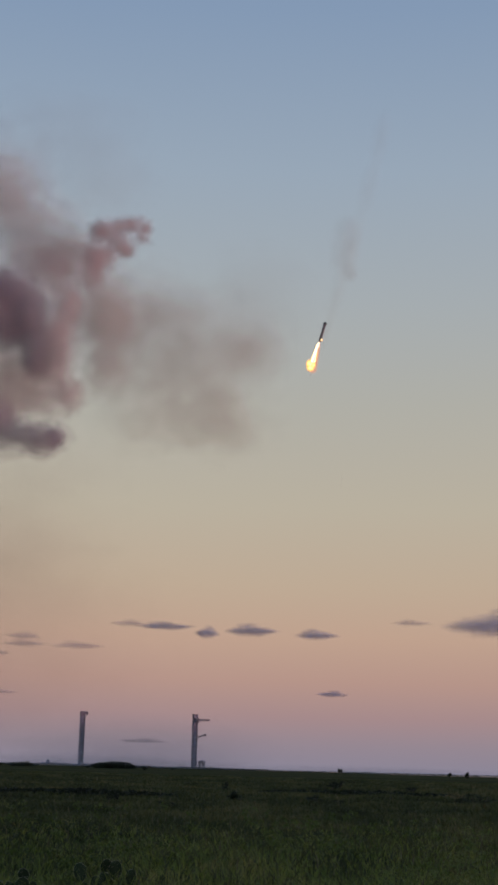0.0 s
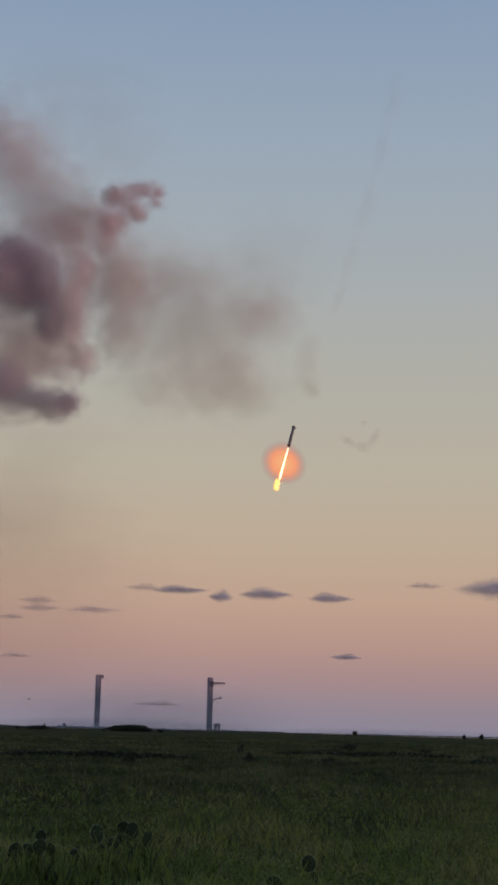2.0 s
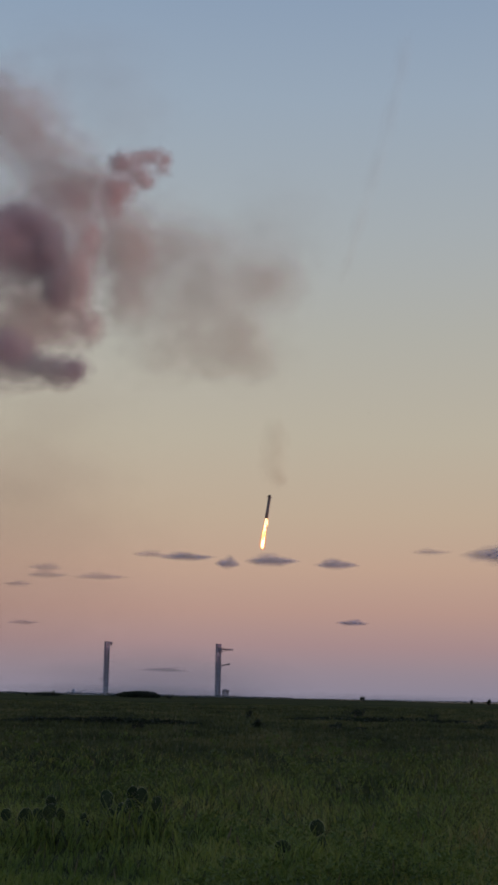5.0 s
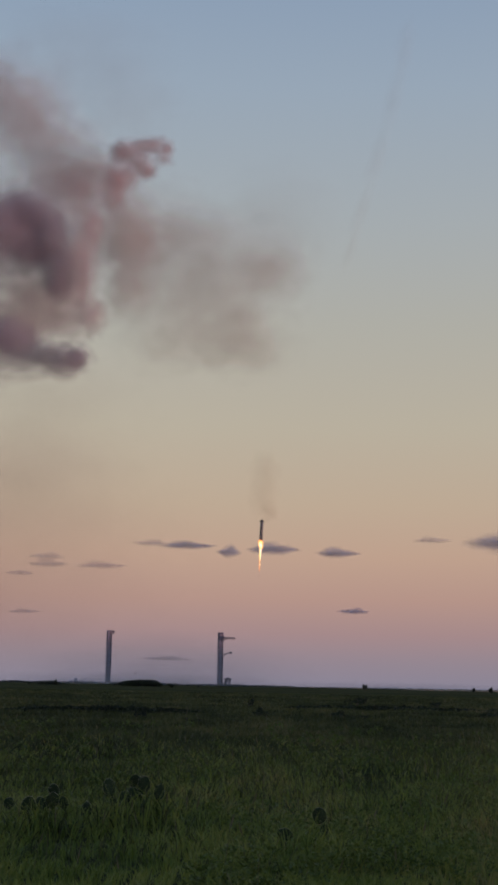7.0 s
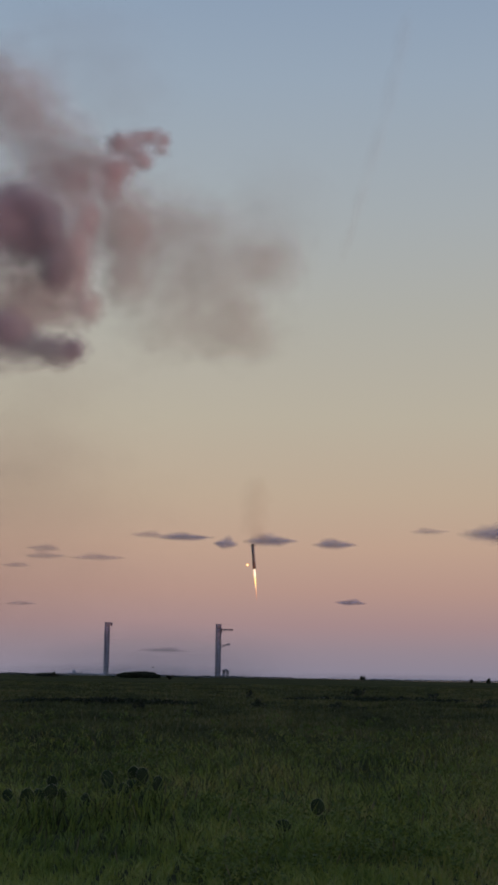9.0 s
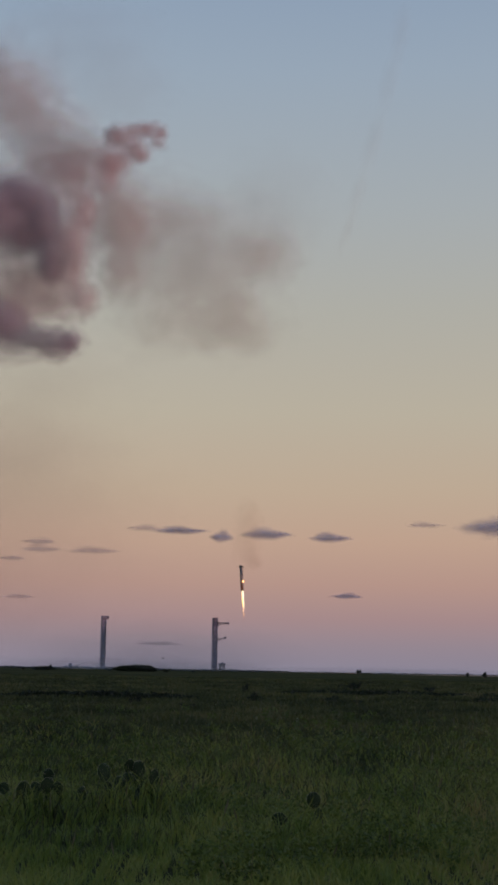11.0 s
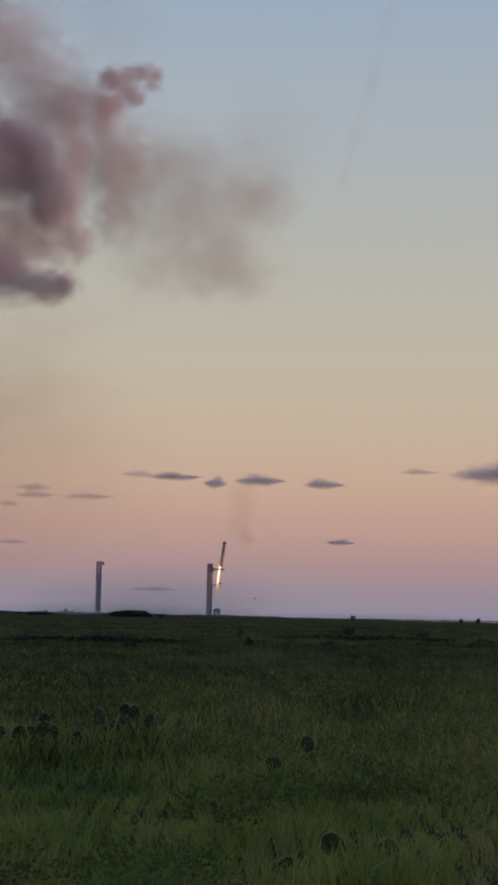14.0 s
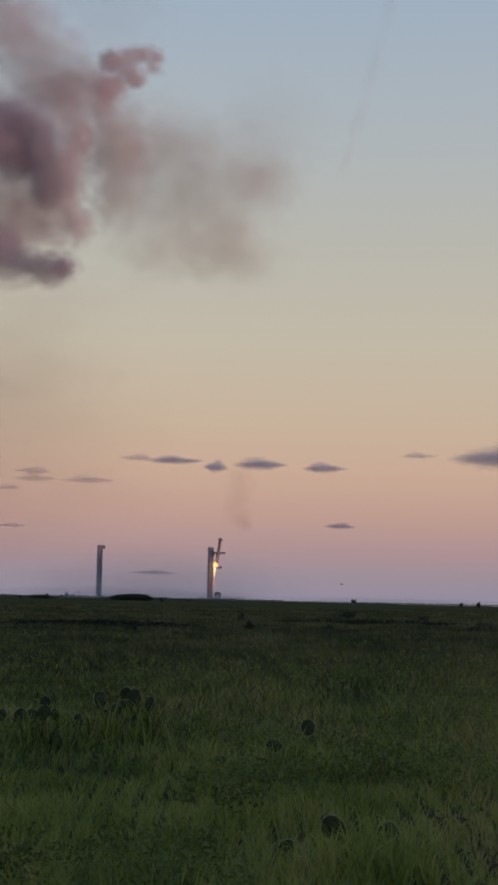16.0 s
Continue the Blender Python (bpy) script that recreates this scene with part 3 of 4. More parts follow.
def tank(x, y, r, h, label):
    ob = thing("storage_tank", pose(x, y, 0), label, "storage tank", "storage tanks")
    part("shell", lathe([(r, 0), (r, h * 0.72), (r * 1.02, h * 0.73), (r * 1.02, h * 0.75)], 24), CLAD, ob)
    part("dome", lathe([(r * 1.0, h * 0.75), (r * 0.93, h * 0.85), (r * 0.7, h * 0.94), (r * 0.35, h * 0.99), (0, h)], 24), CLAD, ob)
    part("access_ladder", bar((0, -r - 0.4, 0), (0, -r - 0.4, h * 0.8), 0.5), DARK_STEEL, ob)
    return ob


tank(-478, 4210, 5.5, 15, "small pale domed storage tank on the horizon")
tank(-495, 4230, 4.0, 9, "small pale domed storage tank on the horizon")


def crane(x, y):
    ob = thing("crawler_crane", pose(x, y, 0), "distant crawler crane with its boom lowered", "crane")
    part("crawler", box(0, 0, 1.5, 8, 6, 3, 0.4), DARK_STEEL, ob)
    part("cab", box(-1, 0, 4.6, 7, 4, 3.4, 0.4), DARK_STEEL, ob)
    truss("boom", (2, 0, 5), (25, 0, 17), 0.7, 12, DARK_STEEL, ob)
    part("mast", bar((-2, 0, 5), (3, 0, 13), 0.6), DARK_STEEL, ob)
    return ob


crane(-465, 4200)


# ---- rocket booster: 71 m tall, origin at the engine plane ----
def booster():
    ob = thing("rocket_booster", pose(282, 4480, 1336), "tall sooty stainless steel rocket booster under power", "rocket")
    part("hull", lathe([(4.2, 0.2), (4.5, 0.8), (4.5, 20), (4.56, 20.1), (4.56, 20.5), (4.5, 20.6), (4.5, 42), (4.56, 42.1), (4.56, 42.5),
                        (4.5, 42.6), (4.5, 67.5), (4.3, 67.8)], 48), HULL, ob)
    part("vent_ring", lathe([(4.2, 67.8), (4.65, 68.0), (4.65, 70.4), (4.3, 71.0), (3.4, 71.2)], 40, False), SOOT, ob)
    part("engine_skirt", lathe([(4.3, -0.6), (4.75, -0.3), (4.75, 3.0), (4.52, 3.8)], 40), SOOT, ob)
    for i in range(4):
        a = radians(90 * i + 40)
        ch = bmesh.new()
        bmesh.ops.create_cube(ch, size=1.0, matrix=Matrix.Rotation(a, 4, "Z") @ Matrix.Translation((4.9, 0, 13)) @ Matrix.Diagonal((1.5, 2.6, 24, 1)))
        bmesh.ops.bevel(ch, geom=ch.edges[:], offset=0.5, segments=2, affect="EDGES")
        part("chine", ch, HULL, ob)
    for i in range(4):
        a = radians(90 * i + 20)
        m = Matrix.Rotation(a, 4, "Z") @ Matrix.Translation((6.2, 0, 66.5))
        gf = bmesh.new()
        for k in range(6):
            beam(gf, m @ Vector((-1.9 + k * 0.76, -1.6, 0)), m @ Vector((-1.9 + k * 0.76, 1.6, 0)), 0.16, 1.1)
            beam(gf, m @ Vector((-1.9, -1.6 + k * 0.64, 0)), m @ Vector((1.9, -1.6 + k * 0.64, 0)), 0.16, 1.1)
        part("grid_fin", gf, SOOT, ob, "dark square grid fin")
    for i in range(13):
        a = radians(36 * i) if i >= 3 else radians(120 * i)
        r = 3.1 if i >= 3 else 1.0
        nz = lathe([(0.35, 0.5), (0.4, 0), (0.62, -0.9), (0.68, -1.5)], 16)
        bmesh.ops.translate(nz, verts=nz.verts[:], vec=(r * math.cos(a), r * math.sin(a), 0))
        part("engine_nozzle", nz, SOOT, ob)
    return ob


rocket = booster()


def jet_mesh(name, mat, ico, taper, tip=0.0):
    """Unit jet along z, slim at the nozzle end, ragged at the tip."""
    v = ico[0].copy()
    for i, p in enumerate(ico[0]):
        s = 1 + 0.16 * noise.noise(Vector(p) * 2.7 + Vector((taper * 9, 0, 0))) + 0.10 * noise.noise(Vector((p[0] * 3, p[1] * 3, p[2] * 9)))
        w = 1 - taper * (0.5 + 0.5 * p[2])                                       # slim at the nozzle
        w *= math.sqrt((1 - abs(p[2]) ** 5) / max(1e-6, 1 - p[2] ** 2)) if abs(p[2]) < 0.9999 else 1.0
        w *= 1 - tip * (0.5 - 0.5 * p[2]) ** 1.5                                 # drawn out to a point
        v[i] = (p[0] * s * w, p[1] * s * w, p[2] * 1.02)
    return mesh_of(name, v, ico[1], mat, True)


def flame(name, me, scale, label):
    ob = part(name, me, None, rocket, label)
    ob.scale = scale
    return ob


core = flame("jet_flame", jet_mesh("jet_flame", JET, ICO4, 0.0, 0.7), (3.0, 3.0, 36), "white-hot exhaust flame")
tail = flame("flame_tail", jet_mesh("flame_tail", TAIL_FIRE, ICO4, 0.05, 0.4), (2.7, 2.7, 30), "ragged yellow tail of the flame")
plume = flame("flame_sheet", jet_mesh("flame_sheet", SHEET, ICO4, 0.0), (13, 0.8, 54), "wide bright sheet of burning gas")
glow = flame("glow_sheet", jet_mesh("glow_sheet", GLOW, ICO4, 0.0), (24, 0.8, 62), "faint orange glow round the flame")
tips = [flame("flame_tip", puff_mesh("flame_tip", TIP_FIRE, 3.3 + k, ICO4, 0.15), s, "billowing yellow flame tip") for k, s in enumerate(((14, 0.8, 15), (11, 0.8, 18), (9, 0.8, 12)))]
fireball = flame("fireball", puff_mesh("fireball", BALL, 5.1, ICO4, 0.05), (80, 0.7, 80), "round translucent orange fireball")
burst = flame("side_burst", puff_mesh("side_burst", BURST, 7.7, ICO4, 0.12), (17, 0.8, 16), "bright burst of flame beside the engines")
burst_small = flame("small_burst", puff_mesh("small_burst", SMALL_BURST, 8.4, ICO4, 0.12), (10.5, 0.8, 10), "small bright ball of flame")
spark = flame("side_spark", puff_mesh("side_spark", BURST, 9.2, ICO4, 0.2), (5.0, 0.8, 4.6), "small bright lick of flame")


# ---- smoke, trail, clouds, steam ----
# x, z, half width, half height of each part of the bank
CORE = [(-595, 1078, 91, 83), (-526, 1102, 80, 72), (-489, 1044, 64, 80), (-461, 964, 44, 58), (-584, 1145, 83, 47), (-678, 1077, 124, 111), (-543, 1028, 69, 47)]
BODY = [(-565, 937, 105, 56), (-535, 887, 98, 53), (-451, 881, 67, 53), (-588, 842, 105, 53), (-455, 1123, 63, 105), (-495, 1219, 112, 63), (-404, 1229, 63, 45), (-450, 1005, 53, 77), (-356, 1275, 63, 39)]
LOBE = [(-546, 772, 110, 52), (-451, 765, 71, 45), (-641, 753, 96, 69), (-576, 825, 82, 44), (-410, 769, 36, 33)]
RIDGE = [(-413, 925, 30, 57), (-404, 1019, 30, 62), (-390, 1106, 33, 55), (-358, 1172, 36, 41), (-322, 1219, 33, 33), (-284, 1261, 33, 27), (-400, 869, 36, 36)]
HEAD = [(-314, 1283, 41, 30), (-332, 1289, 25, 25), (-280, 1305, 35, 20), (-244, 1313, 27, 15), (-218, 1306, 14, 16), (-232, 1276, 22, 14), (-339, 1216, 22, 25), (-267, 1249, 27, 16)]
SHROUD = [(-678, 1495, 114, 128), (-616, 1427, 135, 121), (-553, 1343, 135, 107), (-435, 1299, 121, 78), (-604, 933, 121, 114), (-488, 898, 121, 93), (-372, 1163, 100, 107), (-346, 1057, 100, 107), (-349, 953, 86, 78), (-725, 1293, 171, 257), (-518, 1221, 157, 100)]
DRIFT = [(-305, 1171, 131, 102), (-229, 1096, 138, 116), (-168, 1013, 131, 116), (-65, 992, 124, 113), (-25, 1092, 131, 109), (-193, 899, 109, 84), (-69, 878, 109, 80), (49, 1070, 87, 102), (-144, 1159, 116, 80), (-4, 872, 87, 58)]
VEIL_PUFFS = [
    (-594, 3760, 311, 633, 374, 0),
    (-645, 3765, 211, 601, 258, 0),
    (-512, 3740, 426, 489, 216, 0),
    (-632, 3745, 495, 434, 289, 0),
    (73, 3700, 1183, 208, 223, 0),
    (-495, 3710, 698, 334, 189, 0),
    (-361, 3715, 1524, 228, 183, 0),
    (37, 3720, 850, 176, 88, -15),
    (-461, 3725, 1672, 292, 169, 0),
    (-533, 3730, 554, 376, 174, 0),
]
bank = thing("smoke_bank", pose(-380, 3500, 1000), "large mauve and tan launch smoke bank hanging in the sky", "smoke")
PART_OF = {"dense": ("dark_billow", "smoke billow coloured dark mauve as if shaded"), "pink": ("billow", "smoke billow coloured pink as if in last sunlight"), "body": ("soft_billow", "soft mauve pink smoke billow"), "thin": ("thin_smoke", "thin greyish tan smoke"),
           "haze": ("smoke_haze", "translucent tan smoke haze"), "veil": ("smoke_veil", "barely visible smoke veil")}
PUFF_MESHES = {kind: [dome_mesh(PART_OF[kind][0], SMOKE[kind], 3.0 * k + 1.7) for k in range(4)] for kind in PART_OF}
smoke = []
billow_rng = np.random.default_rng(77)


def add_smoke(kind, x, y, z, w, h, turn):
    name, label = PART_OF[kind]
    ob = part(name, PUFF_MESHES[kind][len(smoke) % 4], None, bank, label)
    m = pose(x + 380, y - 3500, z - 1000, 0, turn, 0)
    ob.matrix_basis = m @ Matrix.Diagonal((w, 0.7 * min(w, h), h, 1))
    smoke.append((ob, m))


def billows(kind, rows, y, count, size, spread=0.62):
    """Fills each part of the bank with soft overlapping puffs."""
    for x, z, w, h in rows:
        for k in range(count):
            a, r = billow_rng.uniform(0, 6.283), spread * math.sqrt(billow_rng.uniform(0.05, 1.0))
            s = billow_rng.uniform(*size)
            add_smoke(kind, x + math.cos(a) * r * w, y + billow_rng.uniform(-30, 30), z + math.sin(a) * r * h, w * s, h * s * billow_rng.uniform(0.85, 1.15), billow_rng.uniform(-25, 25))


billows("haze", DRIFT, 3670, 4, (0.9, 1.6))
billows("thin", SHROUD, 3600, 4, (0.9, 1.6))
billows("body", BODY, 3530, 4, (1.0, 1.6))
# core and lobe take the shaded tone, ridge and head the sunlit one
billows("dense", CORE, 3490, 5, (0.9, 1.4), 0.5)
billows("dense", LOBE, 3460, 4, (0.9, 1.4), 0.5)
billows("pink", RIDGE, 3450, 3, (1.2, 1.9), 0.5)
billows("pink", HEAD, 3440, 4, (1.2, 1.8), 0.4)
for x, y, z, w, h, turn in VEIL_PUFFS:
    add_smoke("veil", x, y, z, w, h, turn)
trail_thing = thing("exhaust_trail", pose(400, 4400, 1700), "faint brownish streak of spent exhaust in the sky", "smoke")
for i, (x, y, z, w, h, turn) in enumerate([(459, 4400, 1989, 48, 150, 8), (423, 4400, 1823, 48, 170, 11), (371, 4400, 1621, 44, 180, 15), (323, 4400, 1451, 38, 130, 16), (292, 4400, 1335, 28, 120, 17)]):
    ob = part("streak", dome_mesh("streak", TRAIL, i + 50.0), None, trail_thing)
    ob.matrix_basis = pose(x - 400, 0, z - 1700, 0, turn, 0) @ Matrix.Diagonal((w, w, h, 1))
exhaust_haze = thing("exhaust_haze", pose(330, 4480, 1500), "faint brown exhaust haze left behind the rocket", "smoke")
for x, z, w, h, turn in ((-4, 10, 62, 86, 6), (10, -34, 46, 48, -20), (0, 84, 66, 80, 0), (22, -46, 30, 26, 20)):
    ob = part("haze_patch", dome_mesh("haze_patch", BROWN, x + 60.0), None, exhaust_haze)
    ob.matrix_basis = pose(x, 0, z, 0, turn, 0) @ Matrix.Diagonal((w, w, h, 1))
wisp = thing("smoke_wisp", pose(325, 4350, 854), "thin dark curl of smoke below the rocket", "smoke")
for x, z, w, h, turn in ((-120, 16, 119, 15, 8), (0, 0, 102, 17, 2), (116, 27, 106, 22, -18), (16, 70, 44, 10, -6)):
    ob = part("wisp_strand", puff_mesh("wisp_strand", WISP, x * 0.1 + 60.0, ICO4, 0.14), None, wisp)
    ob.matrix_basis = pose(x, 0, z, 0, turn, 0) @ Matrix.Diagonal((w * 1.05, 0.15, h * 1.6, 1))
steam = []
for i, (x, y, r, h) in enumerate(((-40, 4175, 22, 13), (-18, 4180, 24, 10), (-66, 4170, 20, 12), (-95, 4185, 26, 8), (8, 4185, 26, 7), (-52, 4190, 13, 20), (-388, 4190, 24, 8))):
    ob = new("steam_cloud", puff_mesh("steam_cloud", STEAM, i + 120.0, ICO4, 0.15))
    m = pose(x, y, -h * 0.55)
    ob.matrix_basis = m @ Matrix.Diagonal((r, r, h, 1))
    tagged(ob, "pale bluish steam spreading low over the launch pad", "steam", "pad steam")
    steam.append((ob, m))
# translucent sheets added before the towers to imitate distance haze
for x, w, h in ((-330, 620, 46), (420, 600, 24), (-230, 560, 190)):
    ob = new("ground_mist", puff_mesh("ground_mist", AERIAL_HAZE, x * 0.01, ICO5, 0.1))
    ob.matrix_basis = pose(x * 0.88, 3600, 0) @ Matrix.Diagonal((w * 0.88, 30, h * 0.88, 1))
    tagged(ob, "bluish sheet standing for distance haze over the far shore", "mist", "evening mist")
CLOUDS = [
    (-189, 454, 85, 18, 1), (-303, 460, 55, 17, 0), (92, 447, 81, 26, 1), (-49, 436, 37, 26, 1), (301, 438, 66, 22, 1), (359, 249, 48, 13, 1), (610, 485, 60, 15, 0),
    (915, 486, 175, 62, 1), (-640, 387, 66, 18, 0), (-640, 411, 55, 18, 0), (-470, 384, 83, 18, 0), (-728, 355, 44, 13, 0), (-711, 231, 55, 11, 0), (-242, 87, 74, 11, 0)]
clouds = []
for i, (x, z, w, h, full) in enumerate(CLOUDS):
    m = pose(x, 4800, z - 4)
    ob = thing("cloud", m, "small flat grey-purple evening cloud" if full else "thin faint grey evening cloud wisp", "cloud", "evening clouds")
    mat = CLOUD if full else CLOUD_FAINT
    for k, (dx, dz, sx, sz) in enumerate(((0.0, -0.2, 1.2, 0.8), (0.15, 0.2, 0.75, 1.0), (-0.35, -0.1, 0.75, 0.8), (0.55, -0.25, 0.7, 0.55), (-0.75, -0.2, 0.6, 0.4))):
        p = part("cloud_lump", dome_mesh("cloud_lump", mat, i * 3.1 + k + 80.0), None, ob)
        p.matrix_basis = pose(dx * w * (1 if i % 2 else -1), -8 * k, dz * h) @ Matrix.Diagonal((w * sx, h, h * sz, 1))
    clouds.append((ob, m))


# ---- grass, stalks and cacti near the camera ----
CACTUS_SPOTS = [(-1.40, 18.0, 0.22), (-1.01, 18.2, 0.16), (-2.30, 17.3, 0.2), (-1.78, 17.2, 0.12), (0.68, 9.8, 0.13), (1.03, 9.72, 0.12), (0.77, 15.05, 0.2), (0.41, 14.45, 0.16)]


def build_grass():
    rng = np.random.default_rng(5)
    count = 430000
    # more blades near, wider ones farther off
    u = rng.uniform(size=count)
    d = (math.sqrt(7.5) + u * (math.sqrt(330) - math.sqrt(7.5))) ** 2
    x = rng.uniform(-1, 1, count) * (0.21 * d + 0.6)
    y = d + rng.uniform(-0.3, 0.3, count)
    # gather blades into tufts
    cell = 0.16 + 0.004 * d
    tx, ty = np.round(x / cell) * cell, np.round(y / cell) * cell
    hx = np.sin(tx * 127.1 + ty * 311.7) * 43758.5
    hy = np.sin(tx * 269.5 + ty * 183.3) * 24634.6
    tx, ty = tx + (hx - np.floor(hx) - 0.5) * cell * 0.9, ty + (hy - np.floor(hy) - 0.5) * cell * 0.9
    pull = rng.uniform(0.2, 0.95, count)
    x, y = x + (tx - x) * pull, y + (ty - y) * pull
    tall = np.empty(count)
    base = np.empty(count)
    for i in range(count):
        px, py = x[i], y[i]
        n1 = noise.noise((px * 0.22, py * 0.10, 1.0))
        n2 = noise.noise((px * 0.9, py * 0.7, 5.0))
        n3 = noise.noise((px * 0.38, py * 0.13, 7.0))
        tall[i] = 0.24 + 0.14 * n1 + 0.15 * n2 + 0.14 * n3
        for cx, cy, more in CACTUS_SPOTS:       # rank growth that nobody grazes round the spines
            if abs(px - cx) < 0.55 and -1.3 < py - cy < 0.1:
                tall[i] += more * (1 - abs(px - cx) / 0.75)
        r = math.hypot(px, py)
        fade = min(1.0, max(0.0, (r - 3) / 8)) * max(0.0, 1 - r / 400)
        base[i] = (noise.noise((px * 0.09, py * 0.05, 3.0)) * 0.10 + noise.noise((px * 0.5, py * 0.4, 9.0)) * 0.035) * fade - 0.02
    h = np.clip(tall, 0.08, 0.7) * rng.uniform(0.45, 1.25, count)
    w = 0.0026 * (1 + d / 10) * rng.uniform(0.6, 1.4, count)
    a = rng.uniform(0, 2 * math.pi, count)
    b = rng.uniform(0, 2 * math.pi, count)
    lean = h * rng.uniform(0.2, 1.1, count)
    p = np.stack([x, y, base], 1)
    side = np.stack([np.cos(a) * w, np.sin(a) * w, np.zeros(count)], 1)
    ln = np.stack([np.cos(b) * lean, np.sin(b) * lean, np.zeros(count)], 1)
    up = np.stack([np.zeros(count), np.zeros(count), h], 1)
    mid = p + up * 0.6 + ln * 0.32
    tip_p = p + up * (1 - 0.25 * (lean / h)[:, None] ** 2) + ln
    v = np.stack([p - side, p + side, mid - side * 0.8, mid + side * 0.8, tip_p], 1).reshape(-1, 3)
    o = np.arange(count)[:, None] * 5
    f = np.concatenate([o + np.array([[0, 1, 3]]), o + np.array([[0, 3, 2]]), o + np.array([[2, 3, 4]])])
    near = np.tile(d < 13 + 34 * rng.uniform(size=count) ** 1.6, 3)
    for keep, mat, label in ((near, GRASS, "near knee-high grass in brighter green with dry brownish patches"), (~near, FIELD, "wild coastal field grass, dark green and brown")):
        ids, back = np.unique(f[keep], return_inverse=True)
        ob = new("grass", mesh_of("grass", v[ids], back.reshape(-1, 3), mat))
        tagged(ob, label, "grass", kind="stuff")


def build_stalks():
    rng = np.random.default_rng(8)
    vs, fs, k = [], [], 0
    for i in range(420):
        d = rng.uniform(10, 95)
        x, y = rng.uniform(-1, 1) * 0.2 * d, d
        if noise.noise((x * 0.25, y * 0.12, 2.0)) < -0.05:
            continue
        z = ground_height(x, y)
        h, w = rng.uniform(0.4, 0.72), 0.0016 * (1 + d / 16)
        lx, ly = rng.uniform(-0.12, 0.12, 2)
        for hh0, hh1, ww in ((0, 0.78, w), (0.72, 1.0, w * rng.uniform(2.0, 4.0))):
            a = rng.uniform(0, math.pi)
            sx, sy = math.cos(a) * ww, math.sin(a) * ww
            p0 = (x + lx * hh0 ** 2, y + ly * hh0 ** 2, z + h * hh0)
            p1 = (x + lx * hh1 ** 2, y + ly * hh1 ** 2, z + h * hh1)
            pm = tuple((s + t) / 2 for s, t in zip(p0, p1))
            vs += [p0, (pm[0] - sx, pm[1] - sy, pm[2]), p1, (pm[0] + sx, pm[1] + sy, pm[2])]
            fs.append((k, k + 1, k + 2, k + 3))
            k += 4
    ob = new("grass_stalks", mesh_of("grass_stalks", vs, fs, WEED))
    tagged(ob, "pale dry seed stalks standing above the grass", "grass", kind="stuff")


def pad_mesh(seed):
    """A flat, rounded cactus pad, thicker in the middle and narrow at its foot."""
    v, f = ICO4
    out = np.empty_like(v)
    for i, p in enumerate(v):
        foot = 1 - 0.32 * max(0.0, -p[2]) ** 1.5
        s = 1 + 0.05 * noise.noise(Vector(p) * 1.8 + Vector((seed, 0, 0))) + 0.015 * noise.noise(Vector(p) * 7)
        out[i] = (p[0] * foot * s, p[1] * 0.16 * (1 + 0.25 * p[2]), p[2] * s)
    return mesh_of("pad", out, f, PAD, True)


def spine_mesh(seed):
    rng = np.random.default_rng(seed)
    vs, fs = [], []
    n = 118
    for i in range(n):
        if i < 90:
            a = 2 * math.pi * i / 90 + rng.uniform(-0.02, 0.02)
            q = Vector((math.cos(a) * (1 - 0.3 * max(0, -math.sin(a)) ** 1.5), rng.uniform(-0.03, 0.03), math.sin(a)))
            out = Vector((math.cos(a), rng.uniform(-0.6, 0.6), math.sin(a))).normalized()
        else:
            r, a = math.sqrt(rng.uniform(0, 0.8)), rng.uniform(0, 6.28)
            q = Vector((r * math.cos(a) * 0.9, -0.16 * math.sqrt(1 - r * r), r * math.sin(a)))
            out = Vector((rng.uniform(-0.5, 0.5), -1, rng.uniform(-0.3, 0.6))).normalized()
        t = out.cross(Vector((0.3, 0.5, 0.8))).normalized() * 0.016
        u = out.cross(t).normalized() * 0.016
        k = len(vs)
        vs += [q + t, q - t * 0.5 + u, q - t * 0.5 - u, q + out * rng.uniform(0.08, 0.17)]
        fs += [(k, k + 1, k + 3), (k + 1, k + 2, k + 3), (k + 2, k, k + 3)]
    return mesh_of("spines", [tuple(p) for p in vs], fs, SPINE)


PAD_MESHES = [pad_mesh(s) for s in (1.0, 4.0, 7.0)]
SPINE_MESHES = [spine_mesh(s) for s in (1, 2)]


def cactus(pads, label, seed):
    """Prickly pear: pads given by centre and half sizes, joined by hidden lower pads that reach the soil."""
    rng = np.random.default_rng(seed)
    cx, cy = sum(p[0] for p in pads) / len(pads), sum(p[1] for p in pads) / len(pads)
    ob = thing("prickly_pear", pose(cx, cy, ground_height(cx, cy)), label, "cactus", "prickly pears")
    z0 = ground_height(cx, cy)
    todo = list(pads)
    for x, y, z, w, h in pads:       # pads that carry the upper ones
        zz = z - h * 1.9
        while zz > z0 - 0.02:
            todo.append((x + (cx - x) * 0.35 + rng.uniform(-0.07, 0.07), y + rng.uniform(0.06, 0.12), zz, w * 0.62, h * 0.9))
            zz -= h * 1.6
    for i, (x, y, z, w, h) in enumerate(todo):
        p = part("pad", PAD_MESHES[i % 3], None, ob)
        p.matrix_basis = pose(x - cx, y - cy, z - z0, rng.uniform(-14, 14), rng.uniform(-16, 16), rng.uniform(-38, 38)) @ Matrix.Diagonal((w, w, h, 1))
        tagged(part("spines", SPINE_MESHES[i % 2], None, p, "pale fine spines"), kind="stuff")
    return ob


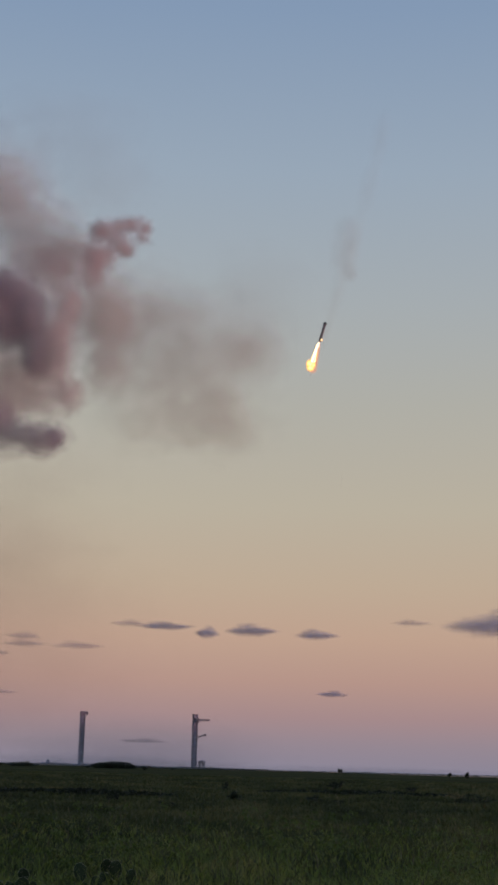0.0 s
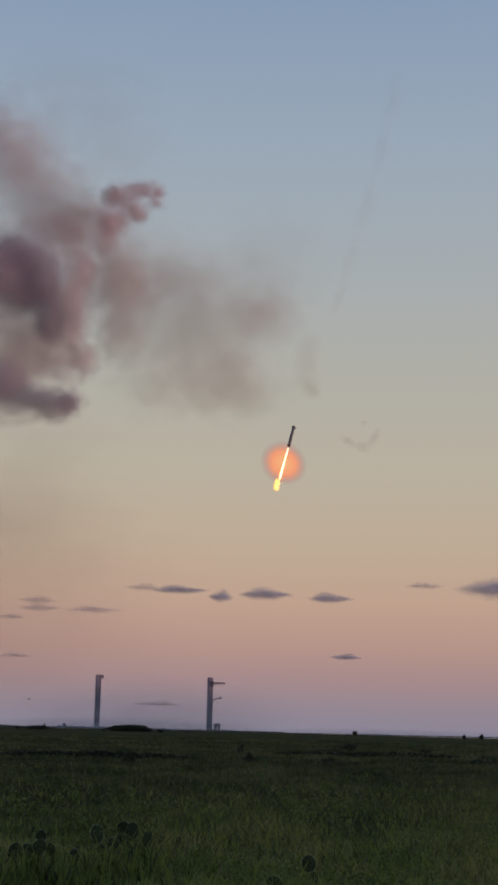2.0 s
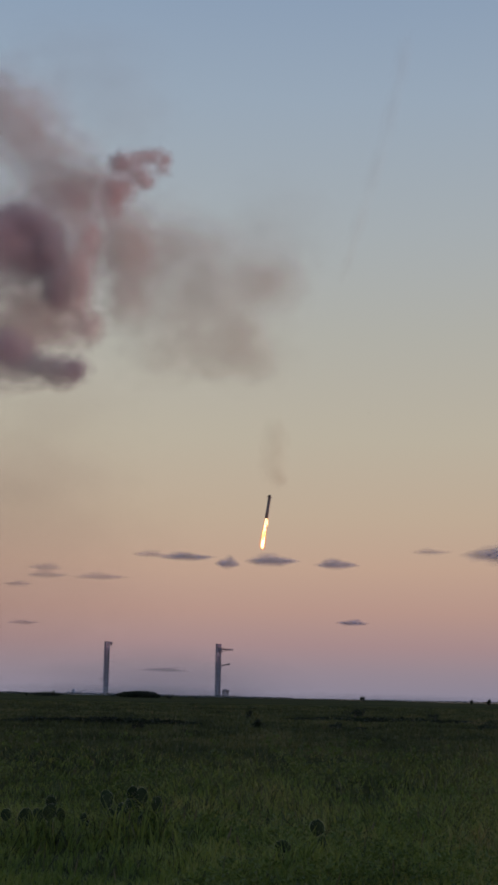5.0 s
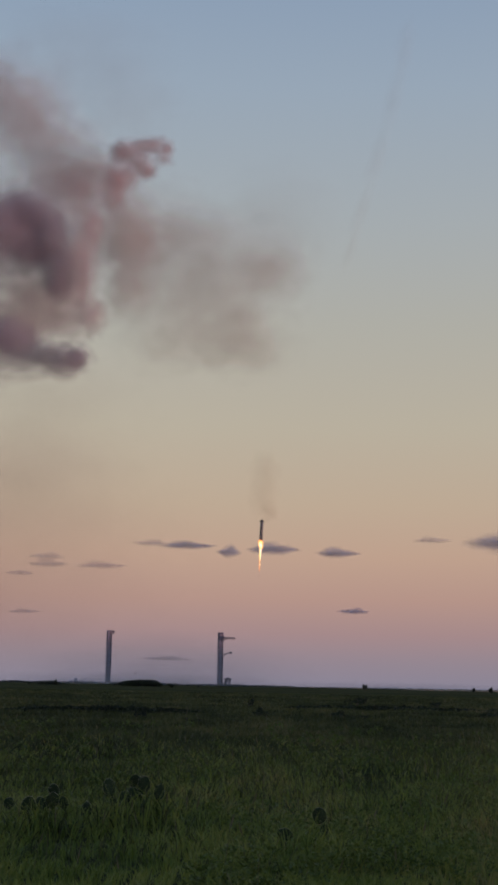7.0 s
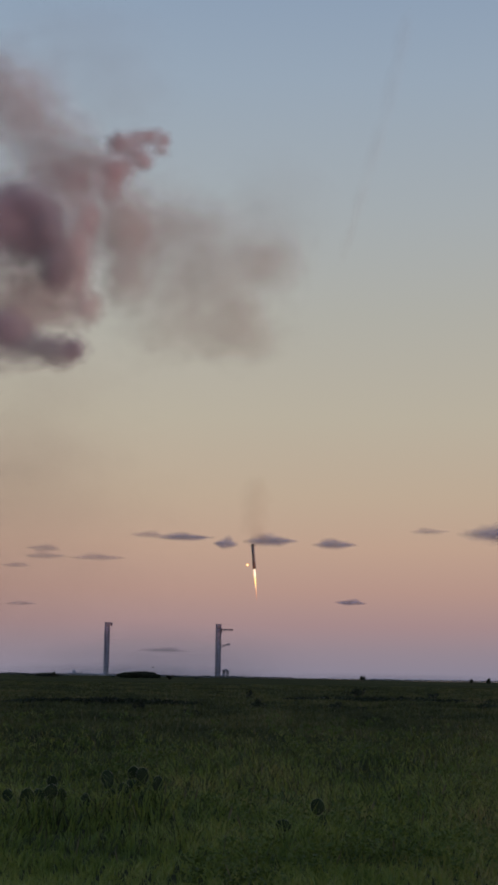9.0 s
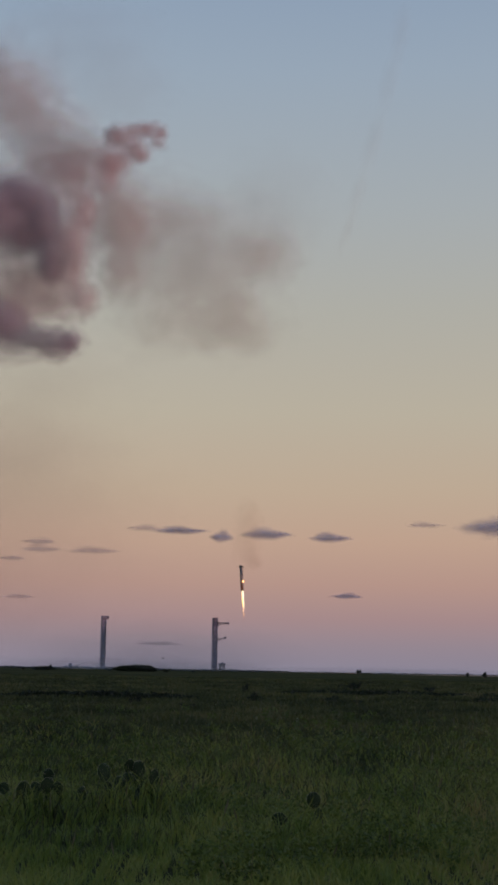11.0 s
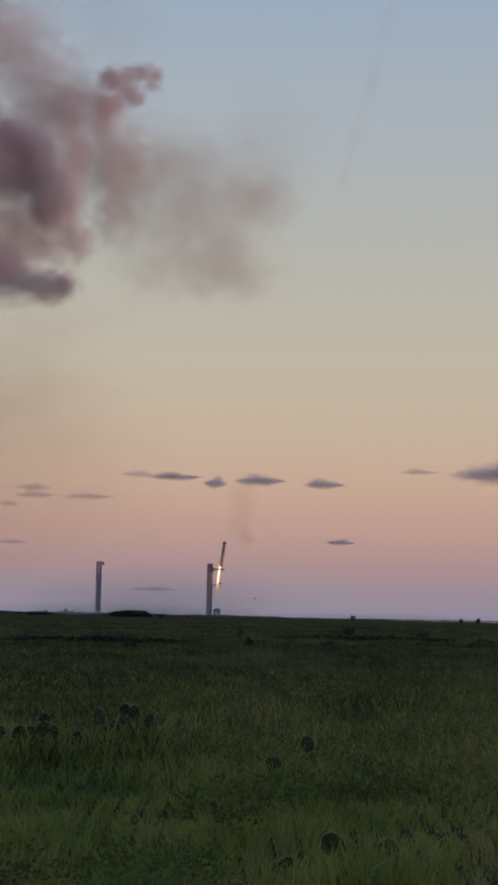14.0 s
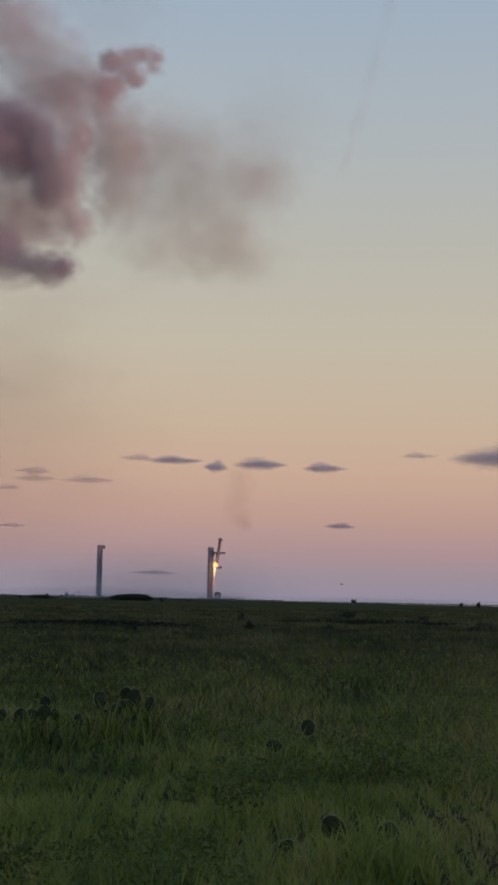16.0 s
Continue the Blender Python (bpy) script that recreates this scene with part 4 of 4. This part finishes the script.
def build_forbs():
    """Low broad-leaved weeds between the grass."""
    rng = np.random.default_rng(15)
    vs, fs, k = [], [], 0
    for i in range(4200):
        d = (math.sqrt(8) + rng.uniform() * (math.sqrt(60) - math.sqrt(8))) ** 2
        x, y = rng.uniform(-1, 1) * (0.2 * d + 0.5), d
        if noise.noise((x * 0.4, y * 0.25, 8.0)) < -0.1 or rng.uniform() > math.exp(-(d - 8) / 17):
            continue
        r = rng.uniform(0.06, 0.17) * (1 + d / 90)
        v, f = leaf_cloud(rng, 46, (x, y, ground_height(x, y) + rng.uniform(0.08, 0.24)), (r, r, r * rng.uniform(0.6, 1.2)), 0.014 + 0.0007 * d)
        vs.append(v)
        fs.append(f + k)
        k += len(v)
    ob = new("weeds", mesh_of("weeds", np.concatenate(vs), np.concatenate(fs), FORB))
    tagged(ob, "low broad-leaved green weeds among the grass", "weeds", kind="stuff")


build_grass()
build_forbs()
build_stalks()
cactus([(-1.60, 18.06, 0.46, 0.090, 0.111), (-1.31, 18.23, 0.53, 0.077, 0.084), (-1.19, 18.15, 0.49, 0.091, 0.112), (-1.40, 17.89, 0.35, 0.083, 0.089), (-1.32, 18.06, 0.39, 0.076, 0.083)], "prickly pear cactus with dark round pads and pale spines", 60)
cactus([(-1.01, 18.23, 0.40, 0.077, 0.098)], "pale dried prickly pear pad rising from the grass", 61)
cactus([(-2.19, 17.46, 0.46, 0.074, 0.074), (-2.19, 17.37, 0.35, 0.080, 0.094), (-2.05, 17.29, 0.33, 0.060, 0.080), (-2.44, 17.20, 0.28, 0.086, 0.132), (-2.32, 17.37, 0.30, 0.073, 0.094), (-2.69, 17.37, 0.31, 0.060, 0.073)], "prickly pear cactus with crowded dark pads in the grass", 62)
cactus([(-1.78, 17.20, 0.25, 0.066, 0.112)], "small prickly pear pad half hidden in grass", 63)
cactus([(0.68, 9.80, 0.21, 0.094, 0.106)], "large dark prickly pear pad with a spiny rim in grass", 64)
cactus([(1.03, 9.72, 0.19, 0.075, 0.097)], "prickly pear pad with a pale spiny rim in grass", 65)
cactus([(0.77, 15.05, 0.43, 0.081, 0.081)], "small prickly pear pads half hidden in grass", 66)
cactus([(0.41, 14.45, 0.30, 0.078, 0.061)], "small prickly pear pads half hidden in grass", 67)
cactus([(0.38, 9.72, 0.10, 0.064, 0.064)], "small dark prickly pear pad low in the grass", 68)


def bird_wing(side):
    """A bent wing, thin at its tip, lifted at the wrist."""
    bm = bmesh.new()
    rings = []
    for u, z, chord in ((0.0, 0.0, 0.10), (0.16, 0.07, 0.11), (0.30, 0.06, 0.08), (0.46, 0.0, 0.02)):
        rings.append([bm.verts.new((dx * chord - 0.03 * u, side * (0.03 + u), z + dz)) for dx, dz in ((0.6, 0.0), (0.1, 0.012), (-0.8, 0.0), (0.1, -0.008))])
    for p, q in zip(rings, rings[1:]):
        for i in range(4):
            bm.faces.new((p[i], p[(i + 1) % 4], q[(i + 1) % 4], q[i]))
    bm.faces.new(rings[0])
    bm.faces.new(rings[-1][::-1])
    bmesh.ops.recalc_face_normals(bm, faces=bm.faces[:])
    return bm


bird = thing("bird", pose(-30, 200, 8), "small dark bird flying low over the far grassland", "bird")
bird_body = lathe([(0.0, -0.24), (0.035, -0.2), (0.05, -0.05), (0.055, 0.05), (0.035, 0.15), (0.03, 0.2), (0.0, 0.26)], 12)
bmesh.ops.rotate(bird_body, verts=bird_body.verts[:], cent=(0, 0, 0), matrix=Matrix.Rotation(radians(90), 3, "Y"))
part("body", bird_body, SOOT, bird)
for side in (-1, 1):
    part("wing", bird_wing(side), SOOT, bird)


# ---- everything that moves ----
def motions():
    # seconds, engine plane x, y, z, pitch towards the camera, lean to the right
    flight = [
        (0, 282, 4480, 1336, 14, 14.2), (0.5, 241, 4455, 1194, 14, 14.4), (1, 207, 4430, 1071, 15, 14.2), (1.5, 175, 4405, 959, 15, 14.2),
        (2, 145, 4380, 855, 15, 13.4), (2.5, 121, 4355, 766, 12, 12.5), (3, 105, 4330, 695, 11, 11.5), (3.5, 89, 4305, 635, 11, 10.4),
        (4, 77, 4280, 588, 10, 9.6), (5.2, 57, 4250, 505, 13, 7.0), (6.5, 44, 4222, 436, 16, 4.0), (7, 39, 4213, 407, 16, 2.3), (7.5, 38, 4213, 376, 12, 0),
        (8, 35, 4213, 351, 5, -3.4), (8.5, 33, 4213, 330, 2, -4.6), (9, 29, 4213, 309, 2, -5.2), (10.2, 15, 4213, 258, 3, -5.0), (11.5, -2, 4213, 212, 4, -3.0),
        (12, -11, 4213, 195, 3, -1.0), (12.5, -18, 4213, 182, 3, 1.1), (13, -26, 4213, 167, 5, 3.0), (13.5, -33, 4213, 155, 6, 5.4),
        (14, -39, 4213, 143, 6, 7.4), (14.5, -44, 4213, 134, 6, 8.1), (15, -47, 4213, 123, 6, 8.2), (15.5, -49.5, 4213, 115, 6, 8.1), (16, -53, 4213, 106, 6, 8.0)]
    walk(rocket, [(t, pose(x, y, z, -p, r, 0)) for t, x, y, z, p, r in flight])
    # how far the flame's centre hangs below the engines, with its side swing
    walk(core, [(t, pose(x, 0, z)) for t, x, z in ((0, -1, -32), (1, 0, -34), (3.5, 0, -32), (4.2, 0, -30), (6.3, 0, -25), (8, 2, -27), (9, 0, -26), (11.5, 1, -29), (13, -2, -30), (14.5, -3, -26), (16, -2, -10))])
    walk(tail, [(t, pose(x, 0, z, 0, 0, t * 20)) for t, x, z in ((0, -3, -72), (0.5, -2, -84), (1, -3, -92), (1.5, -1, -104), (2, -2, -110), (2.5, 0, -98), (3.5, 0, -84), (4.2, 0, -66), (6.3, 0, -30), (9, 0, -27), (12, 0, -24), (14.5, -4, -20), (16, -3, -6))])
    # flat tongues of burning gas turn edge-on as they fold back into the jet
    walk(plume, [(t, pose(x, 0, z, 0, 0, a)) for t, x, z, a in ((0, -4, -58, 5), (0.5, -2, -60, 20), (1, -2, -62, 35), (2, 0, -62, 62), (3, 0, -56, 48), (3.5, 0, -54, 40), (4.2, 0, -46, 48), (6.3, 0, -36, 75), (7, 0, -26, 90), (13, 0, -20, 90), (16, 0, 8, 90))])
    walk(glow, [(t, pose(0, 3, z, 0, 0, a)) for t, z, a in ((0, -60, 10), (1, -64, 20), (2, -62, 50), (3.5, -54, 20), (4.2, -44, 40), (6.3, -34, 55), (7, -28, 80), (9, -20, 88), (14.5, -12, 88), (16, 4, 88))])
    for k, tip in enumerate(tips):
        dx, dz = ((0, 0), (-7, 14), (7, 12))[k]
        walk(tip, [(t, pose(x + dx * s, -k, z + dz, 0, 0, a)) for t, x, z, a, s in ((0, -7, -104, 0, 1.0), (0.5, -4, -112, 10, 0.6), (1, -4, -126, 5, 1.0), (1.5, -3, -136, 20, 0.4), (2, -4, -142, 35, 0.3), (2.5, 0, -128, 35, 0.5), (3.5, 0, -102, 25, 0.6), (4.2, 0, -84, 40, 0.5), (6.3, 0, -40, 90, 0), (16, 0, -32, 90, 0))])
    walk(fireball, [(t, pose(x, 0, z, 0, 0, a)) for t, x, z, a in ((0, 0, -62, 90), (1.0, 0, -66, 90), (1.2, 0, -62, 55), (1.5, 0, -52, 12), (1.8, -2, -56, 0), (2.1, -1, -58, 20), (2.4, 0, -58, 56), (2.8, 0, -60, 75), (3.4, 0, -56, 90), (16, 0, -30, 90))])
    walk(burst, [(t, pose(x, -6, z, 0, 0, a)) for t, x, z, a in ((0, 0, -30, 90), (4.2, 0, -26, 90), (5.5, 6, -8, 45), (6.3, 9, -6, 0), (6.5, 10, -4, 0), (7.0, 0, -8, 60), (7.4, 0, -16, 90), (16, 0, -26, 90))])
    walk(burst_small, [(t, pose(x, -6, z, 0, 0, a)) for t, x, z, a in ((0, 0, -24, 90), (6.2, 0, -14, 90), (6.5, -3, -8, 0), (7.0, 0, 0, 20), (7.5, 0, 5, 25), (8.0, -12, 9, 5), (8.4, -5, -12, 90), (14.1, -4, -20, 90), (14.5, -4, 20, 40), (15, -3, -12, 60), (15.5, -3, -10, 30), (16, -2, -7, 10))])
    walk(spark, [(t, pose(x, -6, z, 0, 0, a)) for t, x, z, a in ((0, 4, 2, 0), (1, 0, -12, 60), (7, 0, -12, 90), (8.2, -8, 4, 30), (8.5, -14, 15, 0), (9, -19, 12, 0), (10, -4, 6, 60), (11.3, 4, 27, 0), (11.5, 4, 27, 0), (12, -2, 16, 30), (13, 0, 20, 50), (13.6, 0, -14, 90), (16, 0, -14, 90))])
    walk(bank, [(0, pose(-380, 3500, 1000)), (7, pose(-377, 3500, 997)), (16, pose(-380, 3500, 1004))])
    for ob, m in smoke:     # the top leans to the right, the foot drifts left and up
        k = m.translation.z / 300
        walk(ob, [(0, m), (16, Matrix.Translation((7 * k - 2, 0, 6 - 9 * k)) @ m @ Matrix.Rotation(radians(3 * math.sin(m.translation.x)), 4, "Y"))])
    walk(trail_thing, [(0, pose(400, 4400, 1700)), (16, pose(425, 4400, 1725))])
    walk(exhaust_haze, [(t, pose(x + 16 + lag, 4240, z + 120 + up)) for t, x, z, lag, up in (
        (0, 282, 1336, 40, 60), (2, 145, 855, 30, 60), (4, 77, 588, 10, 50), (7, 39, 407, -8, 10), (9, 20, 330, -8, -10), (11.5, -8, 250, 12, -40), (13, -14, 205, 18, -50), (16, -32, 190, 24, -50))])
    # the curl shows its broad side for a moment, then thins out as it turns
    walk(wisp, [(t, pose(x, 4350, z, 11.05, 0, -4.80) @ pose(0, 0, 0, 0, 0, a)) for t, x, z, a in ((0, 345, 844, 90), (0.7, 335, 840, 90), (0.9, 325, 838, 20), (1.1, 329, 838, 10), (1.5, 365, 848, 50), (2.2, 365, 854, 75), (2.8, 365, 854, 90), (16, 365, 854, 90))])
    for i, (ob, m) in enumerate(steam):
        far = i == 6
        walk(ob, [(0, m), (10.5, m), (13, Matrix.Translation((0, 0, 2)) @ m), (16, Matrix.Translation((0 if far else 6, 0, 3 if far else 11)) @ m)])
    walk(bird, [(t, pose(x, 200, z, 0, 0, 20)) for t, x, z in [(0, -34.0, 6.5)] + [(9.0, -12.07, 2.83), (12.5, -5.85, 3.39), (13.6, 0.36, 3.18), (14, 2.79, 4.16), (14.8, 7.43, 4.23), (15.5, 11.57, 4.59), (16, 14.5, 4.1)]])
    for ob, m in clouds:
        walk(ob, [(0, m), (16, Matrix.Translation((-19, 0, 3)) @ m)])


motions()
